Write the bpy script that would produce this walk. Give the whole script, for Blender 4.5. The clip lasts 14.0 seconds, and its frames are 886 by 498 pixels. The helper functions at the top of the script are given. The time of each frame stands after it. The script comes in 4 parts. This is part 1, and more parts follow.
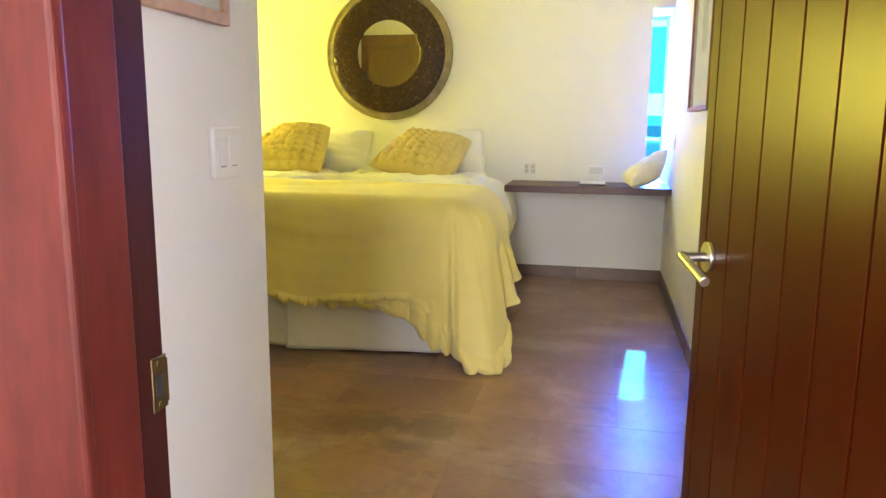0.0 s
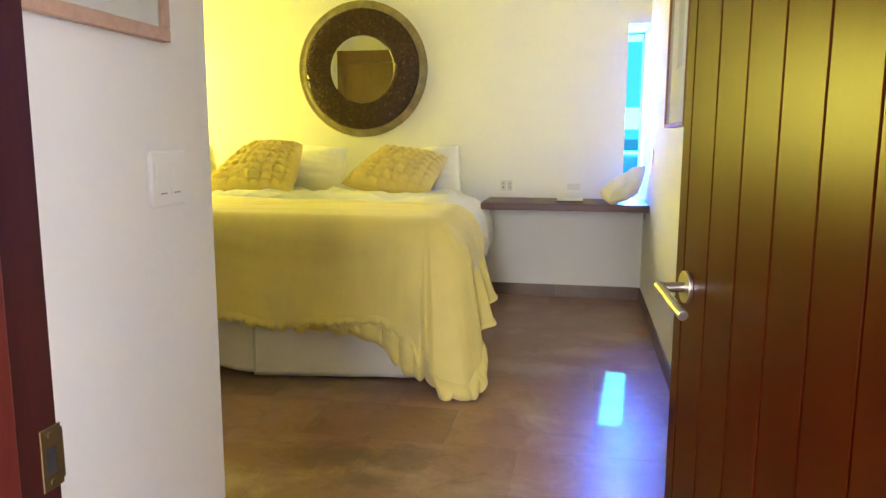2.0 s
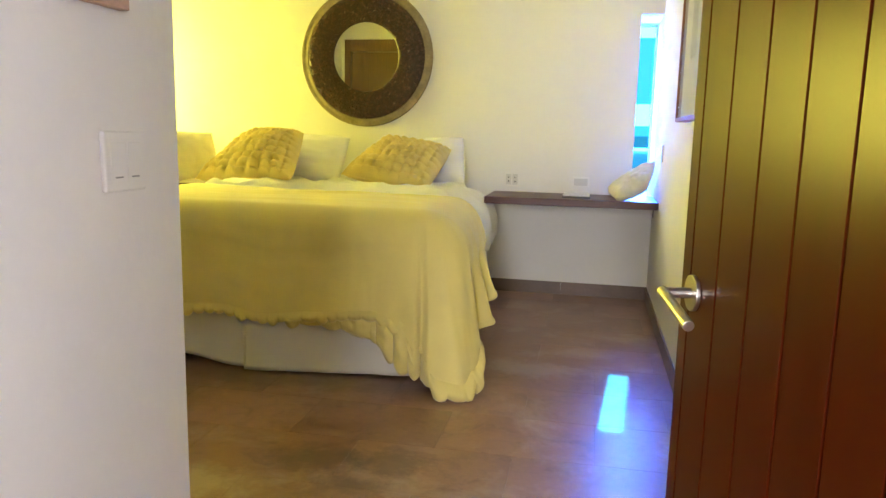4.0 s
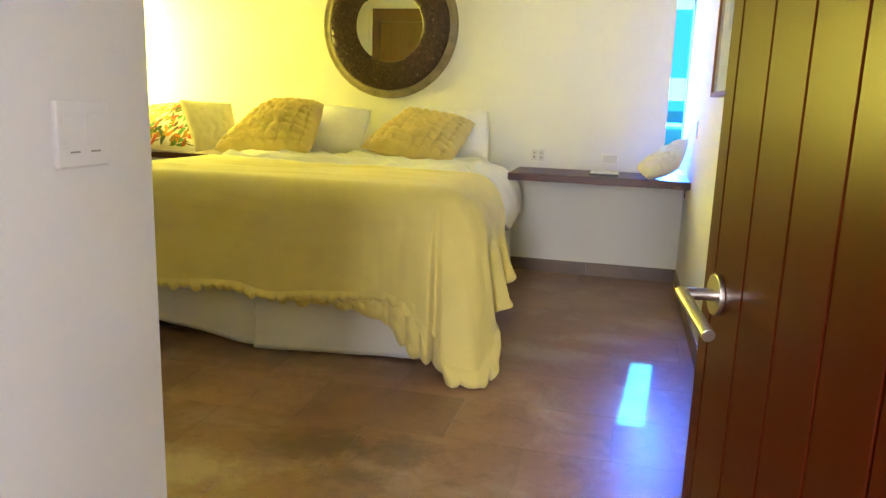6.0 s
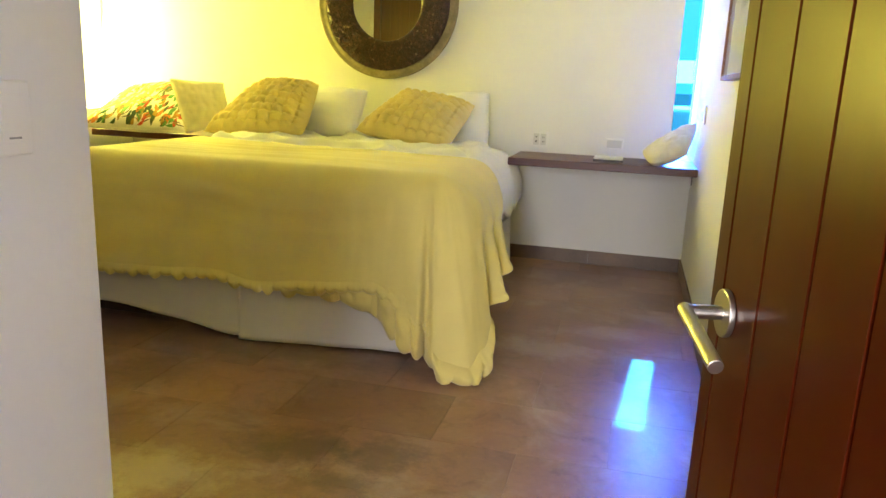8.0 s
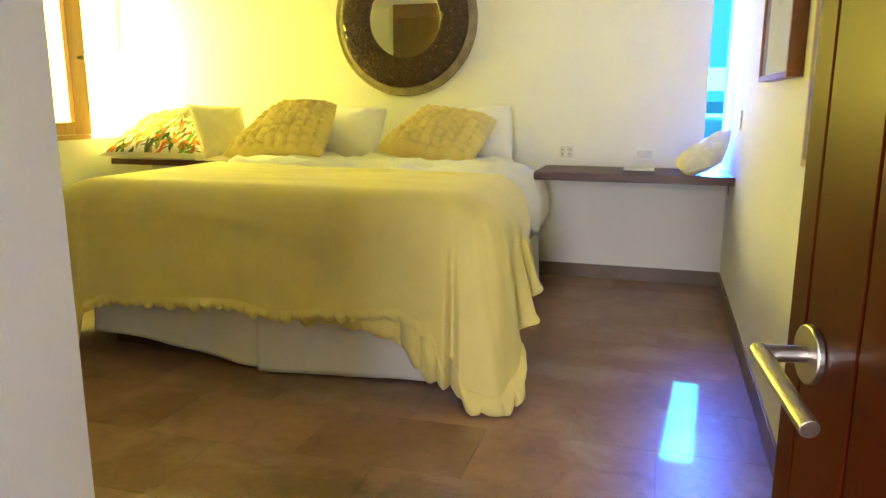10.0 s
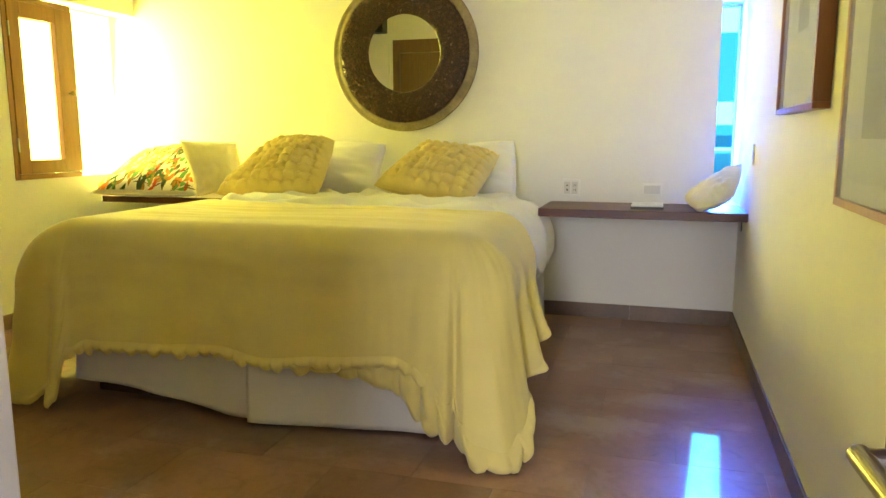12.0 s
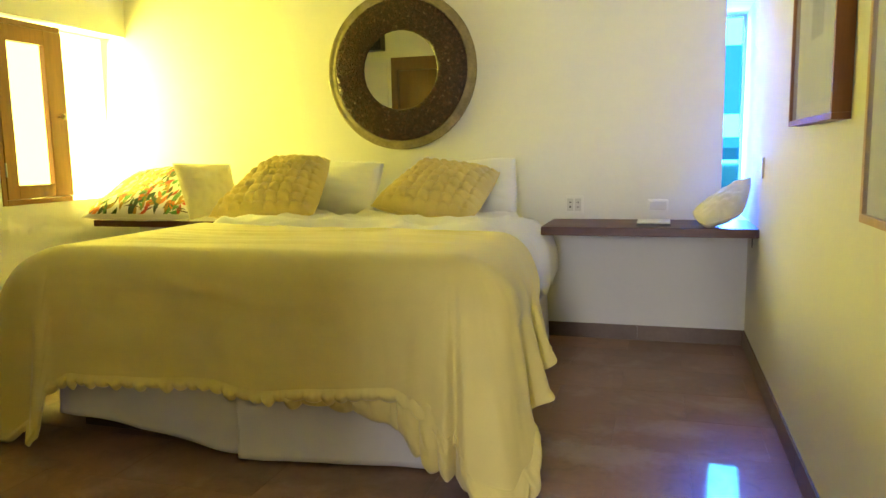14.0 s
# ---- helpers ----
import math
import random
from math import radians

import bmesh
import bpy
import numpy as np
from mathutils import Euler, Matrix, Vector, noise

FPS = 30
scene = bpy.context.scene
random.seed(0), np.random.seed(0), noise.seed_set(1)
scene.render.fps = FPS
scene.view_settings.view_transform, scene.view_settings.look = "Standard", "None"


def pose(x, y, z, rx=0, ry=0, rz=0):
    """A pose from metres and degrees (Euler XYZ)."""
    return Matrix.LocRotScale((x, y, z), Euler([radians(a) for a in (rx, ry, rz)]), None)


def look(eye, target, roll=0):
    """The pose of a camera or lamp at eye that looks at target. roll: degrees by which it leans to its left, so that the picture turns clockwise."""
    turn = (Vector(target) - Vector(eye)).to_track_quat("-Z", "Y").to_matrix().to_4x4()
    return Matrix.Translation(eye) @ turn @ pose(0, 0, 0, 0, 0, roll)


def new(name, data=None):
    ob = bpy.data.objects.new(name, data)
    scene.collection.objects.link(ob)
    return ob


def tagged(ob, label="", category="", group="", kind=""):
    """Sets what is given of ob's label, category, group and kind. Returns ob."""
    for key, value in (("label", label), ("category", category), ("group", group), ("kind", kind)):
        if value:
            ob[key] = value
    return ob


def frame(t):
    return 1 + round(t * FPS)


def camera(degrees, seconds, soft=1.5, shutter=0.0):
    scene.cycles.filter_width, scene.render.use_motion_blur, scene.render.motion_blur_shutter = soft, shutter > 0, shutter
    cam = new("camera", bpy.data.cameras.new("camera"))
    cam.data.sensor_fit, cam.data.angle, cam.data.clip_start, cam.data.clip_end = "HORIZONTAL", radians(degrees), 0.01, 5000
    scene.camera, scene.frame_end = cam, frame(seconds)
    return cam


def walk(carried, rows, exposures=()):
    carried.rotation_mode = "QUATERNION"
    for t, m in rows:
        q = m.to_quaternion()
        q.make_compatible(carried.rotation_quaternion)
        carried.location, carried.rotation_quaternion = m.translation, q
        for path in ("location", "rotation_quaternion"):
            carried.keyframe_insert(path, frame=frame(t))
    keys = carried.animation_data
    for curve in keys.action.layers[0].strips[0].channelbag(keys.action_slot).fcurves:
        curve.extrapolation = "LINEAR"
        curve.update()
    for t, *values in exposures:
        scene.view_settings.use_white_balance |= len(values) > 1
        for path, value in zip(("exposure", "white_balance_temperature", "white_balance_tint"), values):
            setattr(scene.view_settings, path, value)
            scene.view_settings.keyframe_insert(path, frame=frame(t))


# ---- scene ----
cam = camera(63.15, 14.0)
# seconds, place of the eye, pitch, roll, yaw
ROWS = [
    (0, 0.0021, -0.0051, 1.2249, -9.803, -0.448, 12.333),
    (0.5, 0.0084, 0.0256, 1.2371, -9.459, -0.427, 11.999),
    (1, 0.0130, 0.0579, 1.2410, -8.898, -0.262, 11.519),
    (1.5, 0.0179, 0.0921, 1.2380, -8.559, -0.033, 11.106),
    (2, 0.0212, 0.1199, 1.2411, -8.670, -0.167, 10.822),
    (2.5, 0.0288, 0.1560, 1.2393, -8.761, -0.230, 10.747),
    (3, 0.0338, 0.1927, 1.2315, -8.901, -0.485, 10.599),
    (5.5, 0.0710, 0.3888, 1.2240, -10.551, -2.283, 13.848),
    (6, 0.0810, 0.4354, 1.2294, -11.395, -1.897, 14.320),
    (6.5, 0.0858, 0.4867, 1.2317, -11.927, -1.728, 15.669),
    (7, 0.0931, 0.5223, 1.2285, -12.373, -2.071, 16.045),
    (7.5, 0.0937, 0.5635, 1.2359, -12.806, -2.798, 15.366),
    (8, 0.0935, 0.6093, 1.2356, -12.881, -2.342, 14.846),
    (10.5, 0.0476, 0.8192, 1.2165, -10.636, 0.034, 16.819),
    (11, 0.0299, 0.8634, 1.2149, -9.399, 0.085, 16.387),
    (11.5, 0.0183, 0.9092, 1.2191, -8.973, 0.051, 16.325),
    (12, 0.0087, 0.9518, 1.2200, -8.876, 0.118, 16.659),
    (12.5, 0.0004, 0.9948, 1.2240, -8.369, 0.370, 16.682),
    (13, -0.0071, 1.0259, 1.2250, -7.964, 0.553, 16.280),
    (13.5, -0.0118, 1.0627, 1.2253, -7.739, 0.847, 16.375),
    (14, -0.0147, 1.0986, 1.2257, -7.559, 1.042, 16.782),
]
walk(cam, [(t, pose(x, y, z, 90 + pitch, roll, yaw)) for t, x, y, z, pitch, roll, yaw in ROWS],
     exposures=[(0.0, 0.20), (1.5, 0.13), (3.0, 0.02), (8.0, 0.03), (11.0, 0.02), (12.5, -0.12), (14.0, -0.27)])

# ---------------------------------------------------------------- plan (metres)
RIGHT, BACK, LEFT = 0.497, 5.835, -3.96          # inner faces of the bedroom
STUB, CORNER = -0.834, 1.691                     # wall beside the entrance and its end
DOOR_WALL_IN, DOOR_WALL_OUT = 0.757, 0.60         # wall with the entrance door
CEIL = 2.95
SLIT_L, SLIT_TOP, SLIT_SILL, SLIT_OUT = 0.336, 2.095, 0.790, 6.42
WIN_NEAR, WIN_BOTTOM, WIN_TOP = 4.62, 0.945, 2.145

# ---------------------------------------------------------------- light
world = bpy.data.worlds.new("sky")
scene.world = world
world.use_nodes = True
wn = world.node_tree.nodes
sky = wn.new("ShaderNodeTexSky")
sky.sky_type, sky.sun_disc = "NISHITA", False
SUN_WAY = Vector((-0.080, -1.0, -0.655)).normalized()
sky.sun_elevation = math.asin(-SUN_WAY.z)
sky.sun_rotation = math.atan2(-SUN_WAY.x, -SUN_WAY.y)
world.node_tree.links.new(sky.outputs[0], wn["Background"].inputs[0])
wn["Background"].inputs[1].default_value = 0.12

sun = new("sun", bpy.data.lights.new("sun", "SUN"))
sun.data.energy, sun.data.angle, sun.data.color = 5.0, radians(0.5), (1.0, 0.95, 0.86)
sun.matrix_world = look((2, 12, 9), Vector((2, 12, 9)) + SUN_WAY)


def area_lamp(name, eye, target, sx, sy, watts, colour):
    data = bpy.data.lights.new(name, "AREA")
    data.shape, data.size, data.size_y, data.energy, data.color = "RECTANGLE", sx, sy, watts, colour
    ob = new(name, data)
    ob.matrix_world = look(eye, target)
    return ob


# daylight that comes through the amber window, the blue slit and the hall behind
area_lamp("amber_window_daylight", (LEFT - 0.235, 5.478, 1.55), (LEFT + 2, 5.45, 1.32), 0.71, 1.12, 150, (1.0, 0.90, 0.10))
area_lamp("slit_window_daylight", (0.416, SLIT_OUT - 0.10, 1.45), (0.416, 4.0, 1.25), 0.13, 1.2, 105, (0.04, 0.15, 1.0))
area_lamp("hall_daylight", (-0.06, -2.59, 1.4), (-0.3, 3.0, 0.9), 0.7, 2.0, 178, (0.97, 0.94, 1.0))
# unseen fill lamp, added to brighten the wall beside the entrance
area_lamp("hall_side_fill", (1.69, -0.40, 1.5), (-0.83, 1.35, 1.2), 0.9, 1.6, 52, (0.97, 0.95, 1.0))


# ---------------------------------------------------------------- materials
def material(name, colour, rough=0.6, metal=0.0, vary=0.12, scale=6.0, grain=60.0, bump=0.15, bump_dist=0.002,
             stretch=(1, 1, 1), other=None, per_object=0.0, sheen=0.0, coat=0.0, spec=0.5, rough_vary=0.08):
    """Two scales of variation, a little roughness variation and bump on one base colour."""
    m = bpy.data.materials.new(name)
    m.use_nodes = True
    nt = m.node_tree
    N, L = nt.nodes, nt.links
    b = N["Principled BSDF"]
    b.inputs["Metallic"].default_value = metal
    b.inputs["Specular IOR Level"].default_value = spec
    if sheen:
        b.inputs["Sheen Weight"].default_value = sheen
    if coat:
        b.inputs["Coat Weight"].default_value = coat
        b.inputs["Coat Roughness"].default_value = 0.15
    co, mp = N.new("ShaderNodeTexCoord"), N.new("ShaderNodeMapping")
    mp.inputs["Scale"].default_value = stretch
    L.new(co.outputs["Object"], mp.inputs[0])
    if per_object:
        oi, ad = N.new("ShaderNodeObjectInfo"), N.new("ShaderNodeVectorMath")
        ad.operation = "MULTIPLY_ADD"
        L.new(oi.outputs["Random"], ad.inputs[0])
        ad.inputs[1].default_value = (37, 53, 71)
        L.new(mp.outputs[0], ad.inputs[2])
        src = ad.outputs[0]
    else:
        src = mp.outputs[0]
    big, fine = N.new("ShaderNodeTexNoise"), N.new("ShaderNodeTexNoise")
    for n, s, d in ((big, scale, 5), (fine, grain, 4)):
        n.inputs["Scale"].default_value, n.inputs["Detail"].default_value = s, d
        L.new(src, n.inputs["Vector"])
    ramp = N.new("ShaderNodeMix")
    ramp.data_type = "RGBA"
    dark = other or tuple(c * (1 - 2.2 * vary) for c in colour)
    ramp.inputs[6].default_value, ramp.inputs[7].default_value = (*dark, 1), (*colour, 1)
    stretchr = N.new("ShaderNodeMapRange")
    stretchr.inputs[1].default_value, stretchr.inputs[2].default_value = 0.26, 0.74
    L.new(big.outputs[0], stretchr.inputs[0])
    L.new(stretchr.outputs[0], ramp.inputs[0])
    mul = N.new("ShaderNodeMix")
    mul.data_type, mul.blend_type = "RGBA", "MULTIPLY"
    mul.inputs[0].default_value = min(1.0, vary * 2)
    L.new(ramp.outputs[2], mul.inputs[6])
    L.new(fine.outputs[0], mul.inputs[7])
    out = mul.outputs[2]
    if per_object:
        hs = N.new("ShaderNodeHueSaturation")
        mr = N.new("ShaderNodeMapRange")
        mr.inputs[3].default_value, mr.inputs[4].default_value = 1 - per_object, 1 + per_object
        L.new(oi.outputs["Random"], mr.inputs[0])
        L.new(mr.outputs[0], hs.inputs["Value"])
        L.new(out, hs.inputs["Color"])
        out = hs.outputs[0]
    L.new(out, b.inputs["Base Color"])
    rr = N.new("ShaderNodeMapRange")
    rr.inputs[3].default_value, rr.inputs[4].default_value = max(0.03, rough - rough_vary), min(1, rough + rough_vary)
    L.new(big.outputs[0], rr.inputs[0])
    L.new(rr.outputs[0], b.inputs["Roughness"])
    if bump:
        bp = N.new("ShaderNodeBump")
        bp.inputs["Strength"].default_value, bp.inputs["Distance"].default_value = bump, bump_dist
        L.new(fine.outputs[0], bp.inputs["Height"])
        L.new(bp.outputs[0], b.inputs["Normal"])
    return m


PLASTER = material("white_plaster", (0.80, 0.79, 0.77), 0.75, vary=0.02, scale=2.5, grain=45, bump=0.25, bump_dist=0.003)


# The last row paints shade in front of the bed foot into the floor.
BLOTCHES_AND_SHADE = [(-0.92, 2.69, 0.20, 0.12, (0.095, 0.056, 0.036), 0.65), (-0.62, 2.72, 0.18, 0.12, (0.095, 0.056, 0.036), 0.65), (-0.70, 2.52, 0.16, 0.06, (0.10, 0.060, 0.040), 0.6),
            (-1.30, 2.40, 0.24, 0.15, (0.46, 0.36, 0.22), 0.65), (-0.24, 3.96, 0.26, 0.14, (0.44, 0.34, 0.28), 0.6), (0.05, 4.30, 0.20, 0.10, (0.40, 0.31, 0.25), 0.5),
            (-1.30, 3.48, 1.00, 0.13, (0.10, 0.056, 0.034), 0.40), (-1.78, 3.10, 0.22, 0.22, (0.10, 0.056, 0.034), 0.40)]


def stone_tile(name):
    """Polished brown stone: clouds, mottling and pale specks, with a tone of its own for each tile."""
    m = bpy.data.materials.new(name)
    m.use_nodes = True
    N, L = m.node_tree.nodes, m.node_tree.links
    b = N["Principled BSDF"]
    co, oi, ad = N.new("ShaderNodeTexCoord"), N.new("ShaderNodeObjectInfo"), N.new("ShaderNodeVectorMath")
    ad.operation = "MULTIPLY_ADD"
    ad.inputs[1].default_value = (17, 23, 31)
    L.new(oi.outputs["Random"], ad.inputs[0]), L.new(co.outputs["Object"], ad.inputs[2])

    def layer(scale, detail, rough, stops, distort=0.0):
        n, r = N.new("ShaderNodeTexNoise"), N.new("ShaderNodeValToRGB")
        n.inputs["Scale"].default_value, n.inputs["Detail"].default_value = scale, detail
        n.inputs["Roughness"].default_value, n.inputs["Distortion"].default_value = rough, distort
        L.new(ad.outputs[0], n.inputs["Vector"])
        while len(r.color_ramp.elements) < len(stops):
            r.color_ramp.elements.new(0.5)
        for e, (p, c) in zip(r.color_ramp.elements, stops):
            e.position, e.color = p, (*c, 1)
        L.new(n.outputs[0], r.inputs[0])
        return n, r

    n1, cloud = layer(1.6, 6, 0.6, [(0.25, (0.21, 0.106, 0.064)), (0.5, (0.31, 0.168, 0.106)), (0.75, (0.38, 0.222, 0.148))], 0.6)
    n2, mottle = layer(7.0, 8, 0.65, [(0.30, (0.62, 0.60, 0.58)), (0.48, (0.96, 0.96, 0.96)), (0.62, (1.0, 1.0, 1.0)), (0.80, (1.22, 1.24, 1.26))], 1.0)
    n3, speck = layer(38.0, 4, 0.7, [(0.30, (0.88, 0.88, 0.88)), (0.66, (1.0, 1.0, 1.0)), (0.76, (1.35, 1.38, 1.42))])
    out = cloud.outputs[0]
    for layer_node in (mottle, speck):
        mx = N.new("ShaderNodeMix")
        mx.data_type, mx.blend_type, mx.inputs[0].default_value = "RGBA", "MULTIPLY", 0.85
        L.new(out, mx.inputs[6]), L.new(layer_node.outputs[0], mx.inputs[7])
        out = mx.outputs[2]
    # worn pale scuffs and dark stains that run across the joints
    geo = N.new("ShaderNodeNewGeometry")
    for scale, offset, lo, hi, tone, most in ((1.9, (3.1, 0.4, 0), 0.52, 0.74, (0.46, 0.36, 0.27), 0.75), (1.5, (7.7, 5.2, 0), 0.58, 0.76, (0.095, 0.053, 0.033), 0.4)):
        shift, patch, edge, mx2 = N.new("ShaderNodeVectorMath"), N.new("ShaderNodeTexNoise"), N.new("ShaderNodeMapRange"), N.new("ShaderNodeMix")
        shift.inputs[1].default_value = offset
        patch.inputs["Scale"].default_value, patch.inputs["Detail"].default_value, patch.inputs["Roughness"].default_value = scale, 9, 0.68
        patch.inputs["Distortion"].default_value = 0.5
        edge.inputs[1].default_value, edge.inputs[2].default_value, edge.inputs[4].default_value = lo, hi, most
        mx2.data_type = "RGBA"
        mx2.inputs[7].default_value = (*tone, 1)
        L.new(geo.outputs["Position"], shift.inputs[0]), L.new(shift.outputs[0], patch.inputs["Vector"]), L.new(patch.outputs[0], edge.inputs[0])
        L.new(edge.outputs[0], mx2.inputs[0]), L.new(out, mx2.inputs[6])
        out = mx2.outputs[2]
    # blotches and painted bed-foot shade: centre, half width, half depth, tone, most cover
    for cx, cy, hx, hy, tone, most in BLOTCHES_AND_SHADE:
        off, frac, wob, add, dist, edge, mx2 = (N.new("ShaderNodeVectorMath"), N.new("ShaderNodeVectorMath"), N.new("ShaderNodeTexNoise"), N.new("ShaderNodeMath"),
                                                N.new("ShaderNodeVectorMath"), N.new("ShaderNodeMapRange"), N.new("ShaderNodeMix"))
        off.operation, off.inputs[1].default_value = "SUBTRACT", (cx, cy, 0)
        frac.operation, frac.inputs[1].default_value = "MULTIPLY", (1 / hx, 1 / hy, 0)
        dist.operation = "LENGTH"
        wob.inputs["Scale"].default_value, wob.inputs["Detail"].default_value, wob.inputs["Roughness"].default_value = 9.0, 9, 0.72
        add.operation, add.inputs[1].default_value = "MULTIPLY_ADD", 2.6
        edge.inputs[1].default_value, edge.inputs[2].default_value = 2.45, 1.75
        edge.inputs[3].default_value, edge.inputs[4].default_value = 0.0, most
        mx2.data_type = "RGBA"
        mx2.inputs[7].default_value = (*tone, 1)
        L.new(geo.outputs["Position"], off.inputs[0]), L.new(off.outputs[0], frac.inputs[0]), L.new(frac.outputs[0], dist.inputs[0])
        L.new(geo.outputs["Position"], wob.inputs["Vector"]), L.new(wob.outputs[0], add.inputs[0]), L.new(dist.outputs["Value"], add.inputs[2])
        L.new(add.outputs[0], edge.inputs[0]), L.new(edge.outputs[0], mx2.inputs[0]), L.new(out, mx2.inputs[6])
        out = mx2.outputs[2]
    hs, mr = N.new("ShaderNodeHueSaturation"), N.new("ShaderNodeMapRange")
    mr.inputs[3].default_value, mr.inputs[4].default_value = 0.80, 1.14
    L.new(oi.outputs["Random"], mr.inputs[0]), L.new(mr.outputs[0], hs.inputs["Value"]), L.new(out, hs.inputs["Color"])
    L.new(hs.outputs[0], b.inputs["Base Color"])
    rr = N.new("ShaderNodeMapRange")
    rr.inputs[3].default_value, rr.inputs[4].default_value = 0.22, 0.42
    L.new(n2.outputs[0], rr.inputs[0]), L.new(rr.outputs[0], b.inputs["Roughness"])
    return m


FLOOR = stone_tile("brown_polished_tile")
GROUT = material("brown_grout", (0.29, 0.185, 0.115), 0.8, vary=0.15)
BASEB = material("brown_baseboard_tile", (0.20, 0.130, 0.088), 0.38, vary=0.14, scale=5, grain=40, per_object=0.06)
DOORWOOD = material("varnished_orange_brown_wood", (0.060, 0.0075, 0.0010), 0.28, rough_vary=0.01, vary=0.06, scale=2.0, grain=14, stretch=(6, 6, 0.5), bump=0.0, per_object=0.06, other=(0.046, 0.0058, 0.0008), spec=0.19)
REDWOOD = material("varnished_red_brown_wood", (0.22, 0.036, 0.024), 0.40, vary=0.24, scale=1.3, grain=16, stretch=(6, 6, 1.2), bump=0.10, other=(0.045, 0.008, 0.006), spec=0.28)
# Darker red-brown: the door stop's shade on the rebate is put into the colour.
REBATE_SHADE = material("shaded_red_brown_wood", (0.060, 0.012, 0.009), 0.45, vary=0.20, scale=2.2, grain=16, stretch=(7, 7, 0.9), bump=0.08, spec=0.25)
SHELFWOOD = material("dark_red_brown_wood", (0.095, 0.021, 0.016), 0.42, vary=0.15, scale=3, grain=20, stretch=(0.8, 9, 9), bump=0.06)
# Near-black core colour puts the shade of the plank grooves into the wood.
GROOVE = material("groove_shade_core", (0.006, 0.003, 0.002), 0.8, vary=0.1, bump=0.0, spec=0.02)
BASEWOOD = material("dark_brown_wood", (0.060, 0.030, 0.018), 0.45, vary=0.15, scale=3, grain=20, stretch=(0.8, 9, 9))
WINWOOD = material("golden_brown_window_wood", (0.34, 0.150, 0.045), 0.40, vary=0.14, scale=4, grain=25, stretch=(8, 8, 0.8), bump=0.08)
THROW = material("pale_yellow_cotton", (0.73, 0.62, 0.22), 0.85, vary=0.04, scale=5, grain=220, bump=0.35, bump_dist=0.0015, sheen=0.25)
PUFF = material("yellow_seersucker", (0.76, 0.61, 0.22), 0.85, vary=0.06, scale=9, grain=160, bump=0.30, bump_dist=0.0015, sheen=0.2)
LINEN = material("white_linen", (0.82, 0.81, 0.80), 0.85, vary=0.02, scale=6, grain=240, bump=0.30, bump_dist=0.001, sheen=0.1)
SKIRT = material("white_skirt_cotton", (0.76, 0.74, 0.73), 0.88, vary=0.03, scale=6, grain=200, bump=0.3, bump_dist=0.001)
CREAM = material("cream_cotton", (0.74, 0.68, 0.48), 0.85, vary=0.05, scale=8, grain=180, bump=0.3, bump_dist=0.0015)
STEEL = material("brushed_steel", (0.50, 0.47, 0.42), 0.33, metal=1.0, vary=0.05, scale=8, grain=120, stretch=(1, 1, 20), bump=0.04)
BRASS = material("dull_brass", (0.42, 0.33, 0.18), 0.38, metal=1.0, vary=0.15, scale=12, grain=80)
WHITEPL = material("white_plastic", (0.78, 0.77, 0.75), 0.35, vary=0.01, scale=4, grain=50, bump=0.0)
GREYWHITE = material("off_white_plastic", (0.62, 0.61, 0.59), 0.4, vary=0.02, bump=0.0)
GREYPL = material("grey_plastic", (0.30, 0.30, 0.30), 0.4, vary=0.05)
DARKPL = material("dark_plastic", (0.035, 0.033, 0.032), 0.4, vary=0.1)
PALEWOOD = material("pale_pink_wood", (0.62, 0.40, 0.28), 0.5, vary=0.10, scale=5, grain=30, stretch=(1, 9, 9))
BROWNFRAME = material("brown_frame_wood", (0.30, 0.105, 0.026), 0.45, vary=0.14, scale=5, grain=25, stretch=(8, 8, 1))
OLIVEWOOD = material("shaded_brown_door_wood", (0.17, 0.082, 0.028), 0.45, vary=0.12, scale=4, grain=25, stretch=(8, 8, 0.8))
MATBOARD = material("white_mat_board", (0.74, 0.72, 0.70), 0.8, vary=0.02)
RIM = material("aged_bronze_rim", (0.42, 0.35, 0.21), 0.50, metal=0.35, vary=0.22, scale=9, grain=55, bump=0.3, bump_dist=0.002)
CHIPS = material("dark_brown_chips", (0.075, 0.032, 0.020), 0.40, vary=0.20, scale=22, grain=90, bump=0.3, other=(0.030, 0.018, 0.012))


def plain(name, colour, rough, metal=0.0):
    m = bpy.data.materials.new(name)
    m.use_nodes = True
    b = m.node_tree.nodes["Principled BSDF"]
    b.inputs["Base Color"].default_value, b.inputs["Roughness"].default_value = (*colour, 1), rough
    b.inputs["Metallic"].default_value = metal
    return m


MIRROR = plain("mirror_glass", (0.86, 0.87, 0.86), 0.01, 1.0)


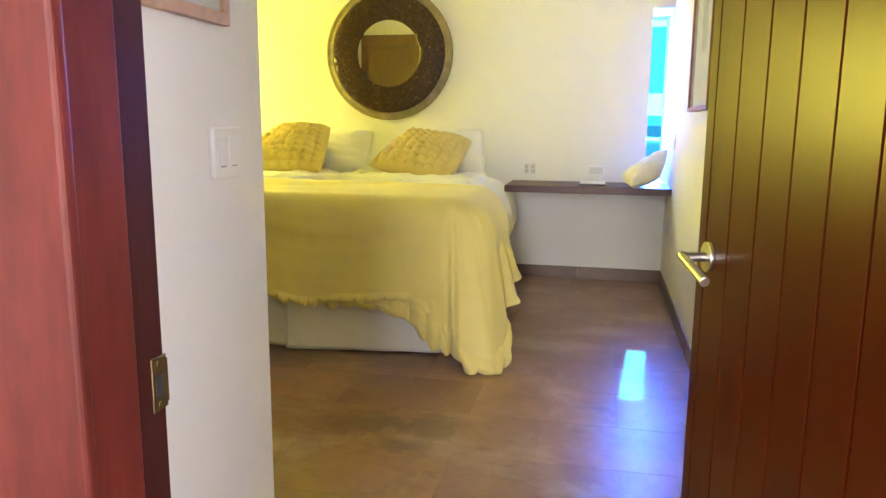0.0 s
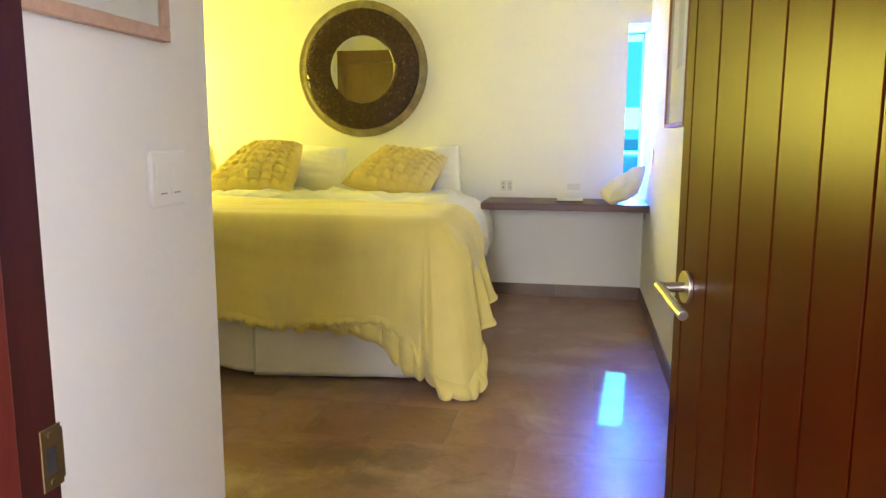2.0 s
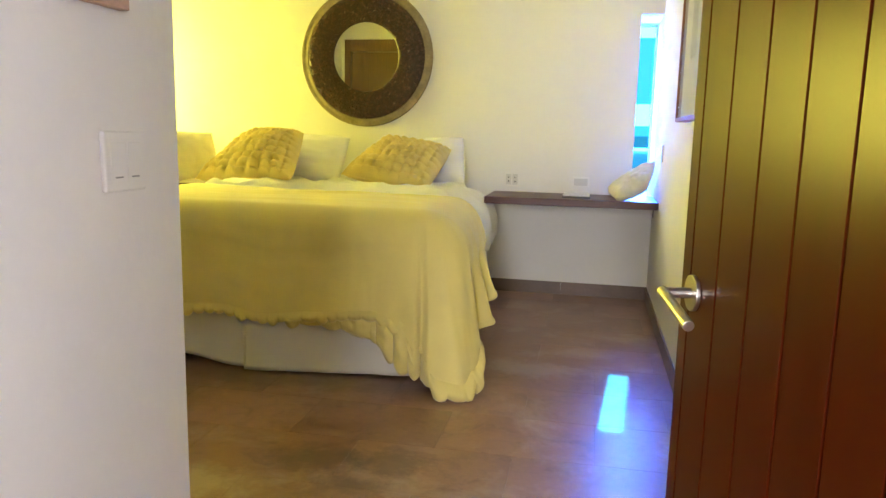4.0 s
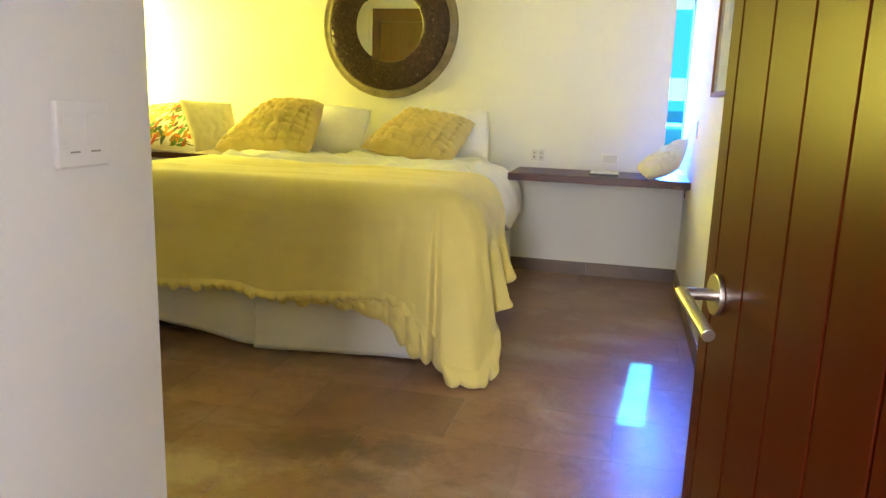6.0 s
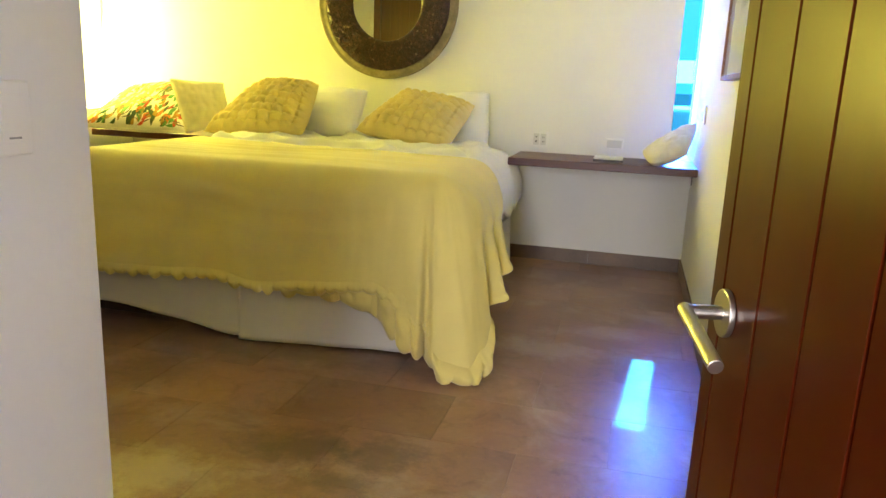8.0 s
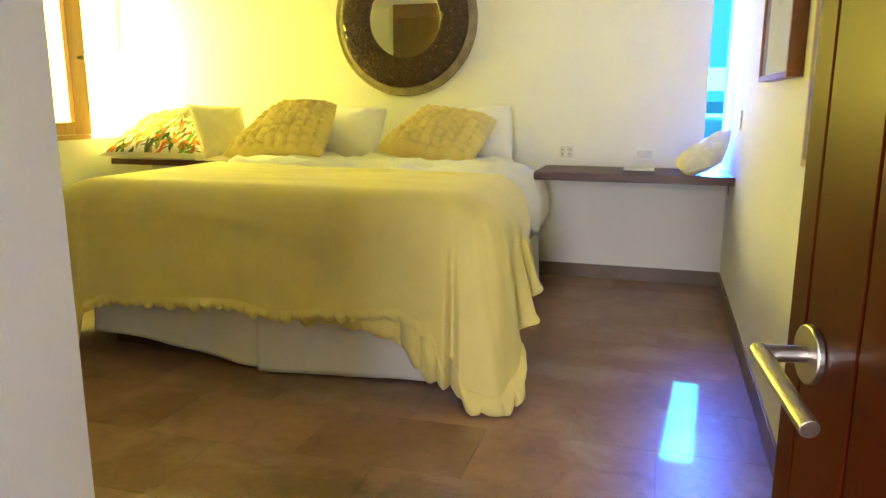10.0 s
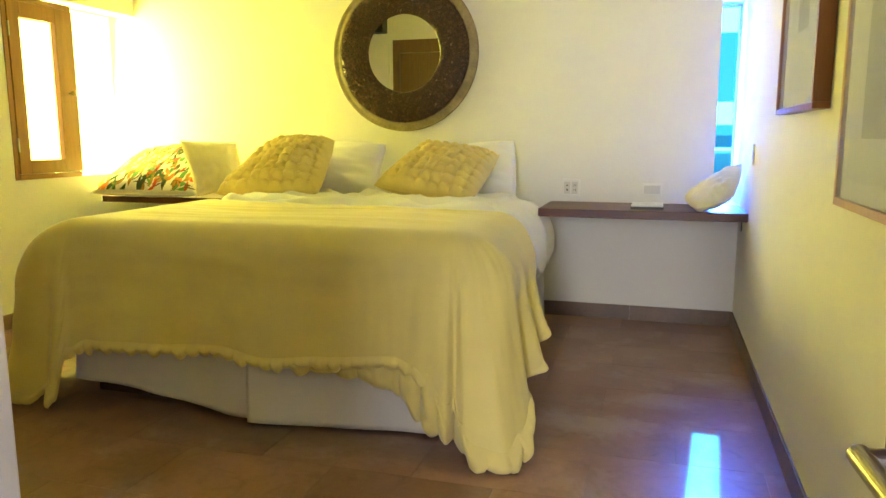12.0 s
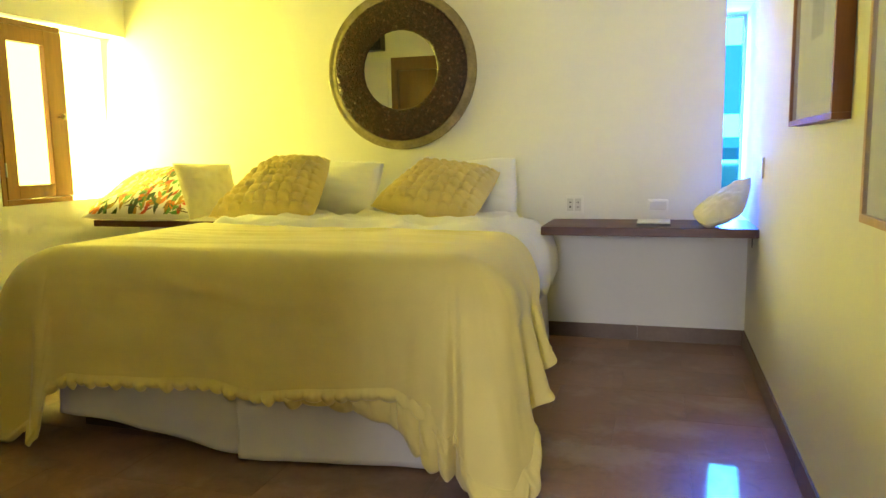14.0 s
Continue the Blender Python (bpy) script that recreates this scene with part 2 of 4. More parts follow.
def tinted_glass(name, tint):
    """Thin coloured pane: tints what passes, with a clear reflection."""
    m = bpy.data.materials.new(name)
    m.use_nodes = True
    N, L = m.node_tree.nodes, m.node_tree.links
    tr, gl, mx = N.new("ShaderNodeBsdfTransparent"), N.new("ShaderNodeBsdfGlossy"), N.new("ShaderNodeMixShader")
    lw, pw, ml = N.new("ShaderNodeLayerWeight"), N.new("ShaderNodeMath"), N.new("ShaderNodeMath")
    tr.inputs[0].default_value, gl.inputs["Roughness"].default_value = (*tint, 1), 0.02
    pw.operation, pw.inputs[1].default_value = "POWER", 4.0
    ml.operation, ml.inputs[1].default_value, ml.inputs[2].default_value = "MULTIPLY_ADD", 0.5, 0.02
    L.new(lw.outputs["Facing"], pw.inputs[0]), L.new(pw.outputs[0], ml.inputs[0]), L.new(ml.outputs[0], mx.inputs[0])
    L.new(tr.outputs[0], mx.inputs[1]), L.new(gl.outputs[0], mx.inputs[2])
    L.new(mx.outputs[0], N["Material Output"].inputs[0])
    return m


BLUEGLASS = tinted_glass("blue_glass", (0.22, 0.72, 1.0))
AMBERGLASS = tinted_glass("amber_glass", (1.0, 0.96, 0.80))
CLEARGLASS = tinted_glass("clear_glass", (0.96, 0.97, 0.97))


def glow(name, colour, strength):
    m = bpy.data.materials.new(name)
    m.use_nodes = True
    N, L = m.node_tree.nodes, m.node_tree.links
    e = N.new("ShaderNodeEmission")
    e.inputs[0].default_value, e.inputs[1].default_value = (*colour, 1), strength
    L.new(e.outputs[0], N["Material Output"].inputs[0])
    return m


# ---------------------------------------------------------------- mesh helpers
def add_box(bm, x0, y0, z0, x1, y1, z1, bevel=0.0, seg=2):
    r = bmesh.ops.create_cube(bm, size=1, matrix=Matrix.Translation(((x0 + x1) / 2, (y0 + y1) / 2, (z0 + z1) / 2)) @ Matrix.Diagonal((x1 - x0, y1 - y0, z1 - z0, 1)))
    if bevel:
        es = {e for v in r["verts"] for e in v.link_edges}
        bmesh.ops.bevel(bm, geom=list(es), offset=bevel, segments=seg, affect="EDGES", profile=0.5)
    return bm


def box(*a, **k):
    return add_box(bmesh.new(), *a, **k)


def add_cyl(bm, p, q, r, r2=None, n=24, bevel=0.0):
    p, q = Vector(p), Vector(q)
    m = Matrix.Translation((p + q) / 2) @ (q - p).to_track_quat("Z", "Y").to_matrix().to_4x4()
    out = bmesh.ops.create_cone(bm, cap_ends=True, segments=n, radius1=r, radius2=r if r2 is None else r2, depth=(q - p).length, matrix=m)
    if bevel:
        es = {e for v in out["verts"] for e in v.link_edges if any(len(f.verts) > 4 for f in e.link_faces)}
        bmesh.ops.bevel(bm, geom=list(es), offset=bevel, segments=2, affect="EDGES", profile=0.5)
    return bm


def cyl(*a, **k):
    return add_cyl(bmesh.new(), *a, **k)


def grid_mesh(nu, nv, f):
    """A sheet of quads from f(i, j) with i < nu, j < nv."""
    bm = bmesh.new()
    vs = [[bm.verts.new(f(i, j)) for j in range(nv)] for i in range(nu)]
    for i in range(nu - 1):
        for j in range(nv - 1):
            bm.faces.new((vs[i][j], vs[i + 1][j], vs[i + 1][j + 1], vs[i][j + 1]))
    return bm


def finish(name, bm, mat, smooth=False):
    me = bpy.data.meshes.new(name)
    bmesh.ops.recalc_face_normals(bm, faces=bm.faces)
    if smooth:
        for f in bm.faces:
            f.smooth = True
    bm.to_mesh(me)
    bm.free()
    me.materials.append(mat)
    return new(name, me)


def part(name, bm, mat, parent, label="", smooth=False):
    ob = finish(name, bm, mat, smooth)
    ob.parent = parent
    if label:
        ob["label"] = label
    return ob


def thing(name, label, category, group="", at=None):
    ob = new(name)
    ob.empty_display_size = 0.05
    if at is not None:
        ob.matrix_world = at
    return tagged(ob, label, category, group)


def structure(name, bm, mat, label, category):
    return tagged(finish(name, bm, mat), label, category, kind="structure")


# ---------------------------------------------------------------- the shell
bm = box(LEFT - 0.24, BACK, 0, SLIT_L, SLIT_OUT, CEIL)
add_box(bm, SLIT_L, BACK, 0, RIGHT, SLIT_OUT, SLIT_SILL - 0.006)
add_box(bm, SLIT_L, BACK, SLIT_TOP, RIGHT, SLIT_OUT, CEIL)
wall_back = structure("wall_back", bm, PLASTER, "white plaster wall behind the bed with a narrow window slot", "wall")

wall_right = structure("wall_right", box(RIGHT, DOOR_WALL_IN, 0, RIGHT + 0.16, SLIT_OUT, CEIL), PLASTER, "white plaster side wall hung with pictures", "wall")

bm = box(LEFT - 0.24, CORNER, 0, LEFT, WIN_NEAR, CEIL)
add_box(bm, LEFT - 0.24, WIN_NEAR, 0, LEFT, BACK, WIN_BOTTOM)
add_box(bm, LEFT - 0.24, WIN_NEAR, WIN_TOP, LEFT, BACK, CEIL)
wall_left = structure("wall_left", bm, PLASTER, "white plaster wall with a window beside the bed", "wall")

# front wall of the bedroom, with a second door that shows in the mirror
D2_L, D2_R, D2_T = -3.345, -2.40, 2.44
bm = box(LEFT - 0.24, CORNER - 0.15, 0, D2_L, CORNER, CEIL)
add_box(bm, D2_R, CORNER - 0.15, 0, STUB - 0.001, CORNER, CEIL)
add_box(bm, D2_L, CORNER - 0.15, D2_T, D2_R, CORNER, CEIL)
wall_front = structure("wall_front", bm, PLASTER, "white plaster wall with a wooden door", "wall")

wall_stub = structure("wall_entry_side", box(STUB - 0.15, DOOR_WALL_IN, 0, STUB, CORNER + 0.0015, CEIL, bevel=0.004), PLASTER, "white plaster wall beside the entrance with a light switch", "wall")

JAMB_L, JAMB_R, HEAD = -0.519, 0.425, 2.36
bm = box(-2.0, DOOR_WALL_OUT, 0, JAMB_L - 0.045, DOOR_WALL_IN, CEIL)
add_box(bm, JAMB_R + 0.04, DOOR_WALL_OUT, 0, 1.7, DOOR_WALL_IN, CEIL)
add_box(bm, JAMB_L - 0.045, DOOR_WALL_OUT, HEAD + 0.045, JAMB_R + 0.04, DOOR_WALL_IN, CEIL)
wall_door = structure("wall_entry", bm, PLASTER, "white plaster wall around the entrance door", "wall")

# the hall behind
bm = box(-2.15, -2.6, 0, -2.0, DOOR_WALL_IN, CEIL)
# unseen side opening, added to hold the fill lamp
add_box(bm, 1.7, -2.6, 0, 1.85, -0.86, CEIL)
add_box(bm, 1.7, 0.06, 0, 1.85, DOOR_WALL_IN, CEIL)
add_box(bm, 1.7, -0.86, 0, 1.85, 0.06, 0.70)
add_box(bm, 1.7, -0.86, 2.30, 1.85, 0.06, CEIL)
# unseen end opening, added to hold the hall lamp
add_box(bm, -2.15, -2.75, 0, -0.40, -2.6, CEIL)
add_box(bm, 0.44, -2.75, 0, 1.85, -2.6, CEIL)
add_box(bm, -0.40, -2.75, 0, 0.44, -2.6, 0.40)
add_box(bm, -0.40, -2.75, 2.40, 0.44, -2.6, CEIL)
wall_hall = structure("wall_hall", bm, PLASTER, "white plaster walls of the hall", "wall")
ceiling = structure("ceiling", box(LEFT - 0.24, -2.75, CEIL, 1.85, SLIT_OUT, CEIL + 0.12), PLASTER, "white plaster ceiling", "ceiling")
floor = structure("floor", box(LEFT - 0.24, -2.75, -0.10, 1.85, SLIT_OUT, -0.004), GROUT, "brown polished stone tile floor", "floor")
ground = structure("ground", box(-120, SLIT_OUT + 0.02, -0.30, 120, 160, -0.12), material("pale_dry_ground", (0.42, 0.38, 0.30), 0.9), "pale dry ground outside", "ground")

# ---------------------------------------------------------------- outside
SKYGLOW = glow("bright_sky", (1.0, 1.0, 1.0), 14.0)
AMBERGLOW = glow("amber_daylight", (1.0, 0.88, 0.30), 6.0)
# Far strips glow by themselves; haze and daylight are put into their colour.
FARGLOW = glow("haze_glow", (0.92, 0.98, 1.0), 1.7)
FARDARK = glow("haze_glow_dark", (0.80, 0.95, 1.0), 0.75)
backdrop = structure("backdrop_sky", box(-20, 70, -5, 30, 70.2, 40), SKYGLOW, "bright white sky and haze far off", "sky")
part("far_hill", box(-20, 60, 3.75, 30, 60.2, 8.8), FARGLOW, backdrop, "pale hillside with haze in its glow")
part("far_shore", box(-20, 60, 1.0, 30, 60.2, 2.05), FARGLOW, backdrop, "pale shore with haze in its glow")
part("far_trees", box(-20, 59.5, 0.35, 30, 59.7, 1.25), FARDARK, backdrop, "darker tree line with haze in its glow")
backdrop_amber = structure("backdrop_daylight", box(-5.4, 1.5, -0.1, -5.3, 9.5, 4.5), AMBERGLOW, "overexposed warm daylight outside the window", "sky")

# ---------------------------------------------------------------- baseboards
baseboard = structure("baseboard", box(RIGHT - 0.006, 1.70, 0, RIGHT - 0.0005, 1.72, 0.09), BASEB, "brown tile baseboard along the walls", "baseboard")


def base_run(p, q, away):
    """Baseboard tiles from p to q; away is the way out of the wall."""
    p, q, away = Vector(p), Vector(q), Vector(away)
    n = max(1, round((q - p).length / 0.615))
    for k in range(n):
        a, b = p.lerp(q, k / n), p.lerp(q, (k + 1) / n)
        gap = (b - a).normalized() * 0.0005
        c = b - gap + away * 0.011
        a = a + gap
        part("baseboard_tile", box(min(a.x, c.x), min(a.y, c.y), 0.0005, max(a.x, c.x), max(a.y, c.y), 0.098, bevel=0.0015, seg=1), BASEB, baseboard)


base_run((-0.60 - 3.35, BACK, 0), (RIGHT - 0.011, BACK, 0), (0, -1, 0))
base_run((RIGHT, BACK, 0), (RIGHT, 0.80, 0), (-1, 0, 0))
base_run((LEFT, CORNER, 0), (LEFT, BACK - 0.011, 0), (1, 0, 0))
base_run((STUB, DOOR_WALL_IN, 0), (STUB, CORNER + 0.0015, 0), (1, 0, 0))
base_run((LEFT + 0.011, CORNER, 0), (D2_L - 0.02, CORNER, 0), (0, 1, 0))
base_run((D2_R + 0.02, CORNER, 0), (STUB - 0.001, CORNER, 0), (0, 1, 0))

# ---------------------------------------------------------------- entrance: frame, door, switch, picture
door_frame = tagged(thing("door_frame", "red-brown varnished wooden frame of the entrance door", "door frame"), kind="structure")
for x0, x1, s in ((JAMB_L - 0.045, JAMB_L, 1), (JAMB_R, JAMB_R + 0.04, -1)):
    part("jamb", box(x0, DOOR_WALL_OUT - 0.004, 0, x1, DOOR_WALL_IN + 0.001, HEAD + 0.045, bevel=0.003), REDWOOD, door_frame)
part("head", box(JAMB_L, DOOR_WALL_OUT - 0.004, HEAD, JAMB_R, DOOR_WALL_IN + 0.001, HEAD + 0.045, bevel=0.003), REDWOOD, door_frame)
# stop strips against which the door closes
part("stop", box(JAMB_L, DOOR_WALL_OUT - 0.003, 0, JAMB_L + 0.013, DOOR_WALL_IN - 0.064, HEAD, bevel=0.003), REDWOOD, door_frame)
part("stop", box(JAMB_R - 0.013, DOOR_WALL_OUT - 0.012, 0, JAMB_R, DOOR_WALL_IN - 0.056, HEAD, bevel=0.004), REDWOOD, door_frame)
# thin strip over the jamb that carries the painted shade behind the stop
part("rebate", box(JAMB_L, DOOR_WALL_IN - 0.0635, 0, JAMB_L + 0.002, DOOR_WALL_IN + 0.0005, HEAD, bevel=0.0008, seg=1), REBATE_SHADE, door_frame, "rebate with the stop's shade in its colour")
# casing on the hall side, one wide board on each side and one across
for x0, x1 in ((JAMB_L - 0.20, JAMB_L + 0.033), (JAMB_R + 0.022, JAMB_R + 0.20)):
    part("casing_board", box(x0, DOOR_WALL_OUT - 0.024, 0, x1, DOOR_WALL_OUT - 0.0045, HEAD + 0.02, bevel=0.006, seg=3), REDWOOD, door_frame)
part("casing_board", box(JAMB_L - 0.20, DOOR_WALL_OUT - 0.024, HEAD + 0.0205, JAMB_R + 0.20, DOOR_WALL_OUT - 0.0045, HEAD + 0.20, bevel=0.006, seg=3), REDWOOD, door_frame)
SZ, PLATE_X = 0.909, JAMB_L + 0.0021
bm = box(PLATE_X, DOOR_WALL_IN - 0.026, SZ - 0.034, PLATE_X + 0.002, DOOR_WALL_IN + 0.004, SZ + 0.034, bevel=0.0008, seg=1)
add_box(bm, PLATE_X - 0.004, DOOR_WALL_IN + 0.003, SZ - 0.028, PLATE_X + 0.002, DOOR_WALL_IN + 0.006, SZ + 0.028)
strike = part("strike_plate", bm, BRASS, door_frame, "dull brass strike plate")
part("latch_hole", box(PLATE_X + 0.0021, DOOR_WALL_IN - 0.020, SZ - 0.016, PLATE_X + 0.0027, DOOR_WALL_IN - 0.006, SZ + 0.012), DARKPL, strike)
for dz in (-0.026, 0.026):
    part("screw", cyl((PLATE_X + 0.002, DOOR_WALL_IN - 0.013, SZ + dz), (PLATE_X + 0.0032, DOOR_WALL_IN - 0.013, SZ + dz), 0.0035, n=10), BRASS, strike)

# open plank door: local y runs from the free edge towards the hinge (negative), local -x is the room side
DOOR_M = pose(0.226, 1.697, 0, 0, 0, 12.0)
door = thing("door_entry", "open varnished orange-brown wooden plank door", "door", at=DOOR_M)
tagged(door, kind="structure")
DW, DH = 0.945, 2.34
part("core", box(0.012, -DW + 0.0005, 0.0085, 0.033, -0.0005, DH - 0.0005), GROOVE, door)
edges = [0.0, 0.045] + [0.045 + 0.1225 * k for k in range(1, 8)] + [DW]
for side, x0, x1 in ((0, 0.0, 0.0122), (1, 0.0328, 0.045)):
    for k in range(len(edges) - 1):
        a, b = edges[k], edges[k + 1]
        g = 0.0033
        part("plank", box(x0, -b + (0 if k == len(edges) - 2 else g), 0.008, x1, -a - (0 if k == 0 else g), DH, bevel=0.0004, seg=1), DOORWOOD, door)
HZ, HY = 0.945, -0.072
for sx in (-1, 1):
    fx = 0.0 if sx < 0 else 0.045
    handle = part("handle", cyl((fx, HY, HZ), (fx + sx * 0.009, HY, HZ), 0.0335, n=48, bevel=0.002), STEEL, door, "brushed steel lever handle on a round rose", smooth=False)
    lever = bmesh.new()
    add_cyl(lever, (fx + sx * 0.006, HY, HZ), (fx + sx * 0.062, HY, HZ), 0.0098, n=24, bevel=0.001)
    add_cyl(lever, (fx + sx * 0.057, HY + 0.008, HZ + 0.002), (fx + sx * 0.057, HY - 0.140, HZ - 0.026), 0.0100, n=24, bevel=0.0012)
    part("lever", lever, STEEL, handle, smooth=False)
for z in (0.25, 1.15, 2.10):
    part("hinge", cyl((0.050, -DW - 0.004, z - 0.05), (0.050, -DW - 0.004, z + 0.05), 0.007, n=12), BRASS, door)


def plate(name, label, w, h, at, paddles=(), slots=(), t=0.012, insert=None, hole=None):
    """A wall plate in its own plane: local x to the right, z up, face towards -y."""
    ob = thing(name, label, "wall plate", at=at)
    part("plate", box(-w / 2, -t, -h / 2, w / 2, 0, h / 2, bevel=0.0035), WHITEPL, ob)
    for x0, z0, x1, z1 in paddles:
        part("rocker", box(x0, -t - (0.0030 if insert else 0.0012), z0, x1, -t + 0.001, z1, bevel=0.0014), insert or WHITEPL, ob)
    for x0, z0, x1, z1 in slots:
        part("slot", box(x0, -t - (0.0036 if insert else 0.0018), z0, x1, -t + 0.0005, z1), hole or GREYPL, ob)
    return ob


# switch beside the entrance: faces +x
switch = plate("light_switch", "white double light switch on the plaster wall", 0.122, 0.113, pose(STUB, 1.495, 1.158, 0, 0, 90),
               paddles=((-0.046, -0.036, -0.003, 0.036), (0.003, -0.036, 0.046, 0.036)),
               slots=((-0.036, -0.031, -0.013, -0.028), (0.013, -0.031, 0.036, -0.028)))


def frame_bars(ob, y0, y1, z0, z1, bar, depth, mat, sgn):
    """Four bars of a picture frame in the plane x = 0, out towards sgn * x."""
    def bx(a0, c0, a1, c1):
        return box(min(0, sgn * depth), a0, c0, max(0, sgn * depth), a1, c1, bevel=0.002)
    part("frame_bar", bx(y0, z0, y1, z0 + bar), mat, ob)
    part("frame_bar", bx(y0, z1 - bar, y1, z1), mat, ob)
    part("frame_bar", bx(y0, z0 + bar + 0.0003, y0 + bar, z1 - bar - 0.0003), mat, ob)
    part("frame_bar", bx(y1 - bar, z0 + bar + 0.0003, y1, z1 - bar - 0.0003), mat, ob)


def picture(name, label, at, w, h, bar, depth, frame_mat, sgn, sheet, mount=0.05, glass=True):
    """A framed picture; local y runs along its width, z up from its lower edge, it faces sgn * x."""
    ob = thing(name, label, "picture", "pictures on the walls", at=at)
    frame_bars(ob, 0, w, 0, h, bar, depth, frame_mat, sgn)
    lo, hi = sorted((sgn * 0.004, sgn * (depth * 0.55)))
    part("mat_board", box(lo, bar + 0.0005, bar + 0.0005, hi, w - bar - 0.0005, h - bar - 0.0005), MATBOARD, ob, "white mat board")
    for k, (y0, z0, y1, z1, m) in enumerate(sheet):
        d0, d1 = sorted((sgn * depth * 0.55, sgn * (depth * 0.55 + 0.0025 + 0.0008 * k)))
        part("print", box(d0, y0 * w, z0 * h, d1, y1 * w, z1 * h), m, ob)
    if glass:
        lo, hi = sorted((sgn * depth * 0.86, sgn * (depth * 0.86 + 0.002)))
        part("glazing", box(lo, bar + 0.0003, bar + 0.0003, hi, w - bar - 0.0003, h - bar - 0.0003), CLEARGLASS, ob)
    return ob


PALEART = material("pale_grey_print", (0.72, 0.71, 0.70), 0.8, vary=0.06, scale=6, grain=30)
GREYART = material("soft_grey_print", (0.44, 0.43, 0.44), 0.8, vary=0.10, scale=7, grain=25)
picture("picture_entry", "pale wood framed print on the entrance wall", pose(STUB, 0.90, 1.435), 0.612, 0.62, 0.026, 0.022, PALEWOOD, 1, [(0.12, 0.12, 0.88, 0.88, PALEART)])
picture("picture_box", "brown wooden box frame with a pale print", pose(RIGHT, 3.424, 1.302), 0.739, 0.74, 0.020, 0.052, BROWNFRAME, -1,
        [(0.16, 0.10, 0.84, 0.90, PALEART), (0.38, 0.38, 0.64, 0.80, GREYART)])
picture("picture_pale", "thin pale wood framed print hung low on the wall", pose(RIGHT, 2.315, 1.032), 0.855, 0.90, 0.022, 0.026, PALEWOOD, -1,
        [(0.10, 0.08, 0.90, 0.92, PALEART), (0.24, 0.20, 0.76, 0.80, GREYART)])

# ---------------------------------------------------------------- second door, panel and cooler on the front wall (seen in the mirror)
door2 = tagged(thing("door_bath", "closed brown wooden door with a wide wooden frame", "door"), kind="structure")
for x0, x1, z0, z1 in ((D2_L, D2_L + 0.085, 0, D2_T), (D2_R - 0.085, D2_R, 0, D2_T), (D2_L + 0.0855, D2_R - 0.0855, D2_T - 0.16, D2_T)):
    part("frame_post", box(x0, CORNER - 0.15, z0, x1, CORNER + 0.016, z1, bevel=0.003), OLIVEWOOD, door2)
for k in range(6):
    w = (D2_R - D2_L - 0.176) / 6
    x0 = D2_L + 0.088 + k * w
    part("plank", box(x0 + 0.001, CORNER - 0.075, 0.01, x0 + w - 0.0005, CORNER - 0.035, D2_T - 0.163, bevel=0.0008), OLIVEWOOD, door2)
part("handle", cyl((D2_R - 0.15, CORNER - 0.036, 0.95), (D2_R - 0.15, CORNER + 0.03, 0.95), 0.012), STEEL, door2)

cooler = thing("air_conditioner", "dark wall-mounted air conditioner near the ceiling", "air conditioner")
part("body", box(LEFT + 0.03, CORNER + 0.001, 2.525, -3.415, CORNER + 0.19, 2.77, bevel=0.015), DARKPL, cooler)
part("louvre", box(LEFT + 0.06, CORNER + 0.185, 2.545, -3.435, CORNER + 0.200, 2.580, bevel=0.003), DARKPL, cooler)
part("trim_line", box(-3.515, CORNER + 0.190, 2.715, -3.455, CORNER + 0.1925, 2.721), WHITEPL, cooler)
closet = tagged(thing("closet_panel", "plain white wall panel beside the wooden door", "panel"), kind="structure")
part("panel", box(LEFT + 0.05, CORNER, 0.10, -3.39, CORNER + 0.022, 2.41, bevel=0.003), PLASTER, closet)

# ---------------------------------------------------------------- slit window
slit = tagged(thing("window_slit", "tall narrow blue glass window in the wall corner", "window"), kind="structure")
SY = SLIT_OUT - 0.05
for x0, z0, x1, z1 in ((SLIT_L, SLIT_SILL, SLIT_L + 0.010, SLIT_TOP), (RIGHT - 0.016, SLIT_SILL, RIGHT, SLIT_TOP), (SLIT_L + 0.0105, SLIT_SILL, RIGHT - 0.0165, SLIT_SILL + 0.02), (SLIT_L + 0.0105, SLIT_TOP - 0.012, RIGHT - 0.0165, SLIT_TOP)):
    part("window_frame", box(x0, SY - 0.015, z0, x1, SY + 0.025, z1, bevel=0.002), WHITEPL, slit)
part("pane", box(SLIT_L + 0.0105, SY, SLIT_SILL + 0.0205, RIGHT - 0.0165, SY + 0.006, SLIT_TOP - 0.0125), BLUEGLASS, slit, "blue glass pane")

# ---------------------------------------------------------------- amber window
win = tagged(thing("window_1", "golden-brown wooden casement window with a glowing pane", "window"), kind="structure")
WY0, WY1 = WIN_NEAR, 5.184
part("window_frame", box(LEFT - 0.07, WY0, WIN_BOTTOM, LEFT + 0.006, WY0 + 0.035, WIN_TOP - 0.03, bevel=0.003), WINWOOD, win)
part("window_frame", box(LEFT - 0.07, WY0 + 0.0355, WIN_BOTTOM, LEFT + 0.006, WY1, WIN_BOTTOM + 0.035, bevel=0.003), WINWOOD, win)
part("window_frame", box(LEFT - 0.07, WY0 + 0.0355, WIN_TOP - 0.065, LEFT + 0.006, WY1, WIN_TOP - 0.03, bevel=0.003), WINWOOD, win)
sash = part("sash", box(LEFT - 0.035, WY1 - 0.148, WIN_BOTTOM + 0.037, LEFT + 0.012, WY1 + 0.002, WIN_TOP - 0.067, bevel=0.004), WINWOOD, win)
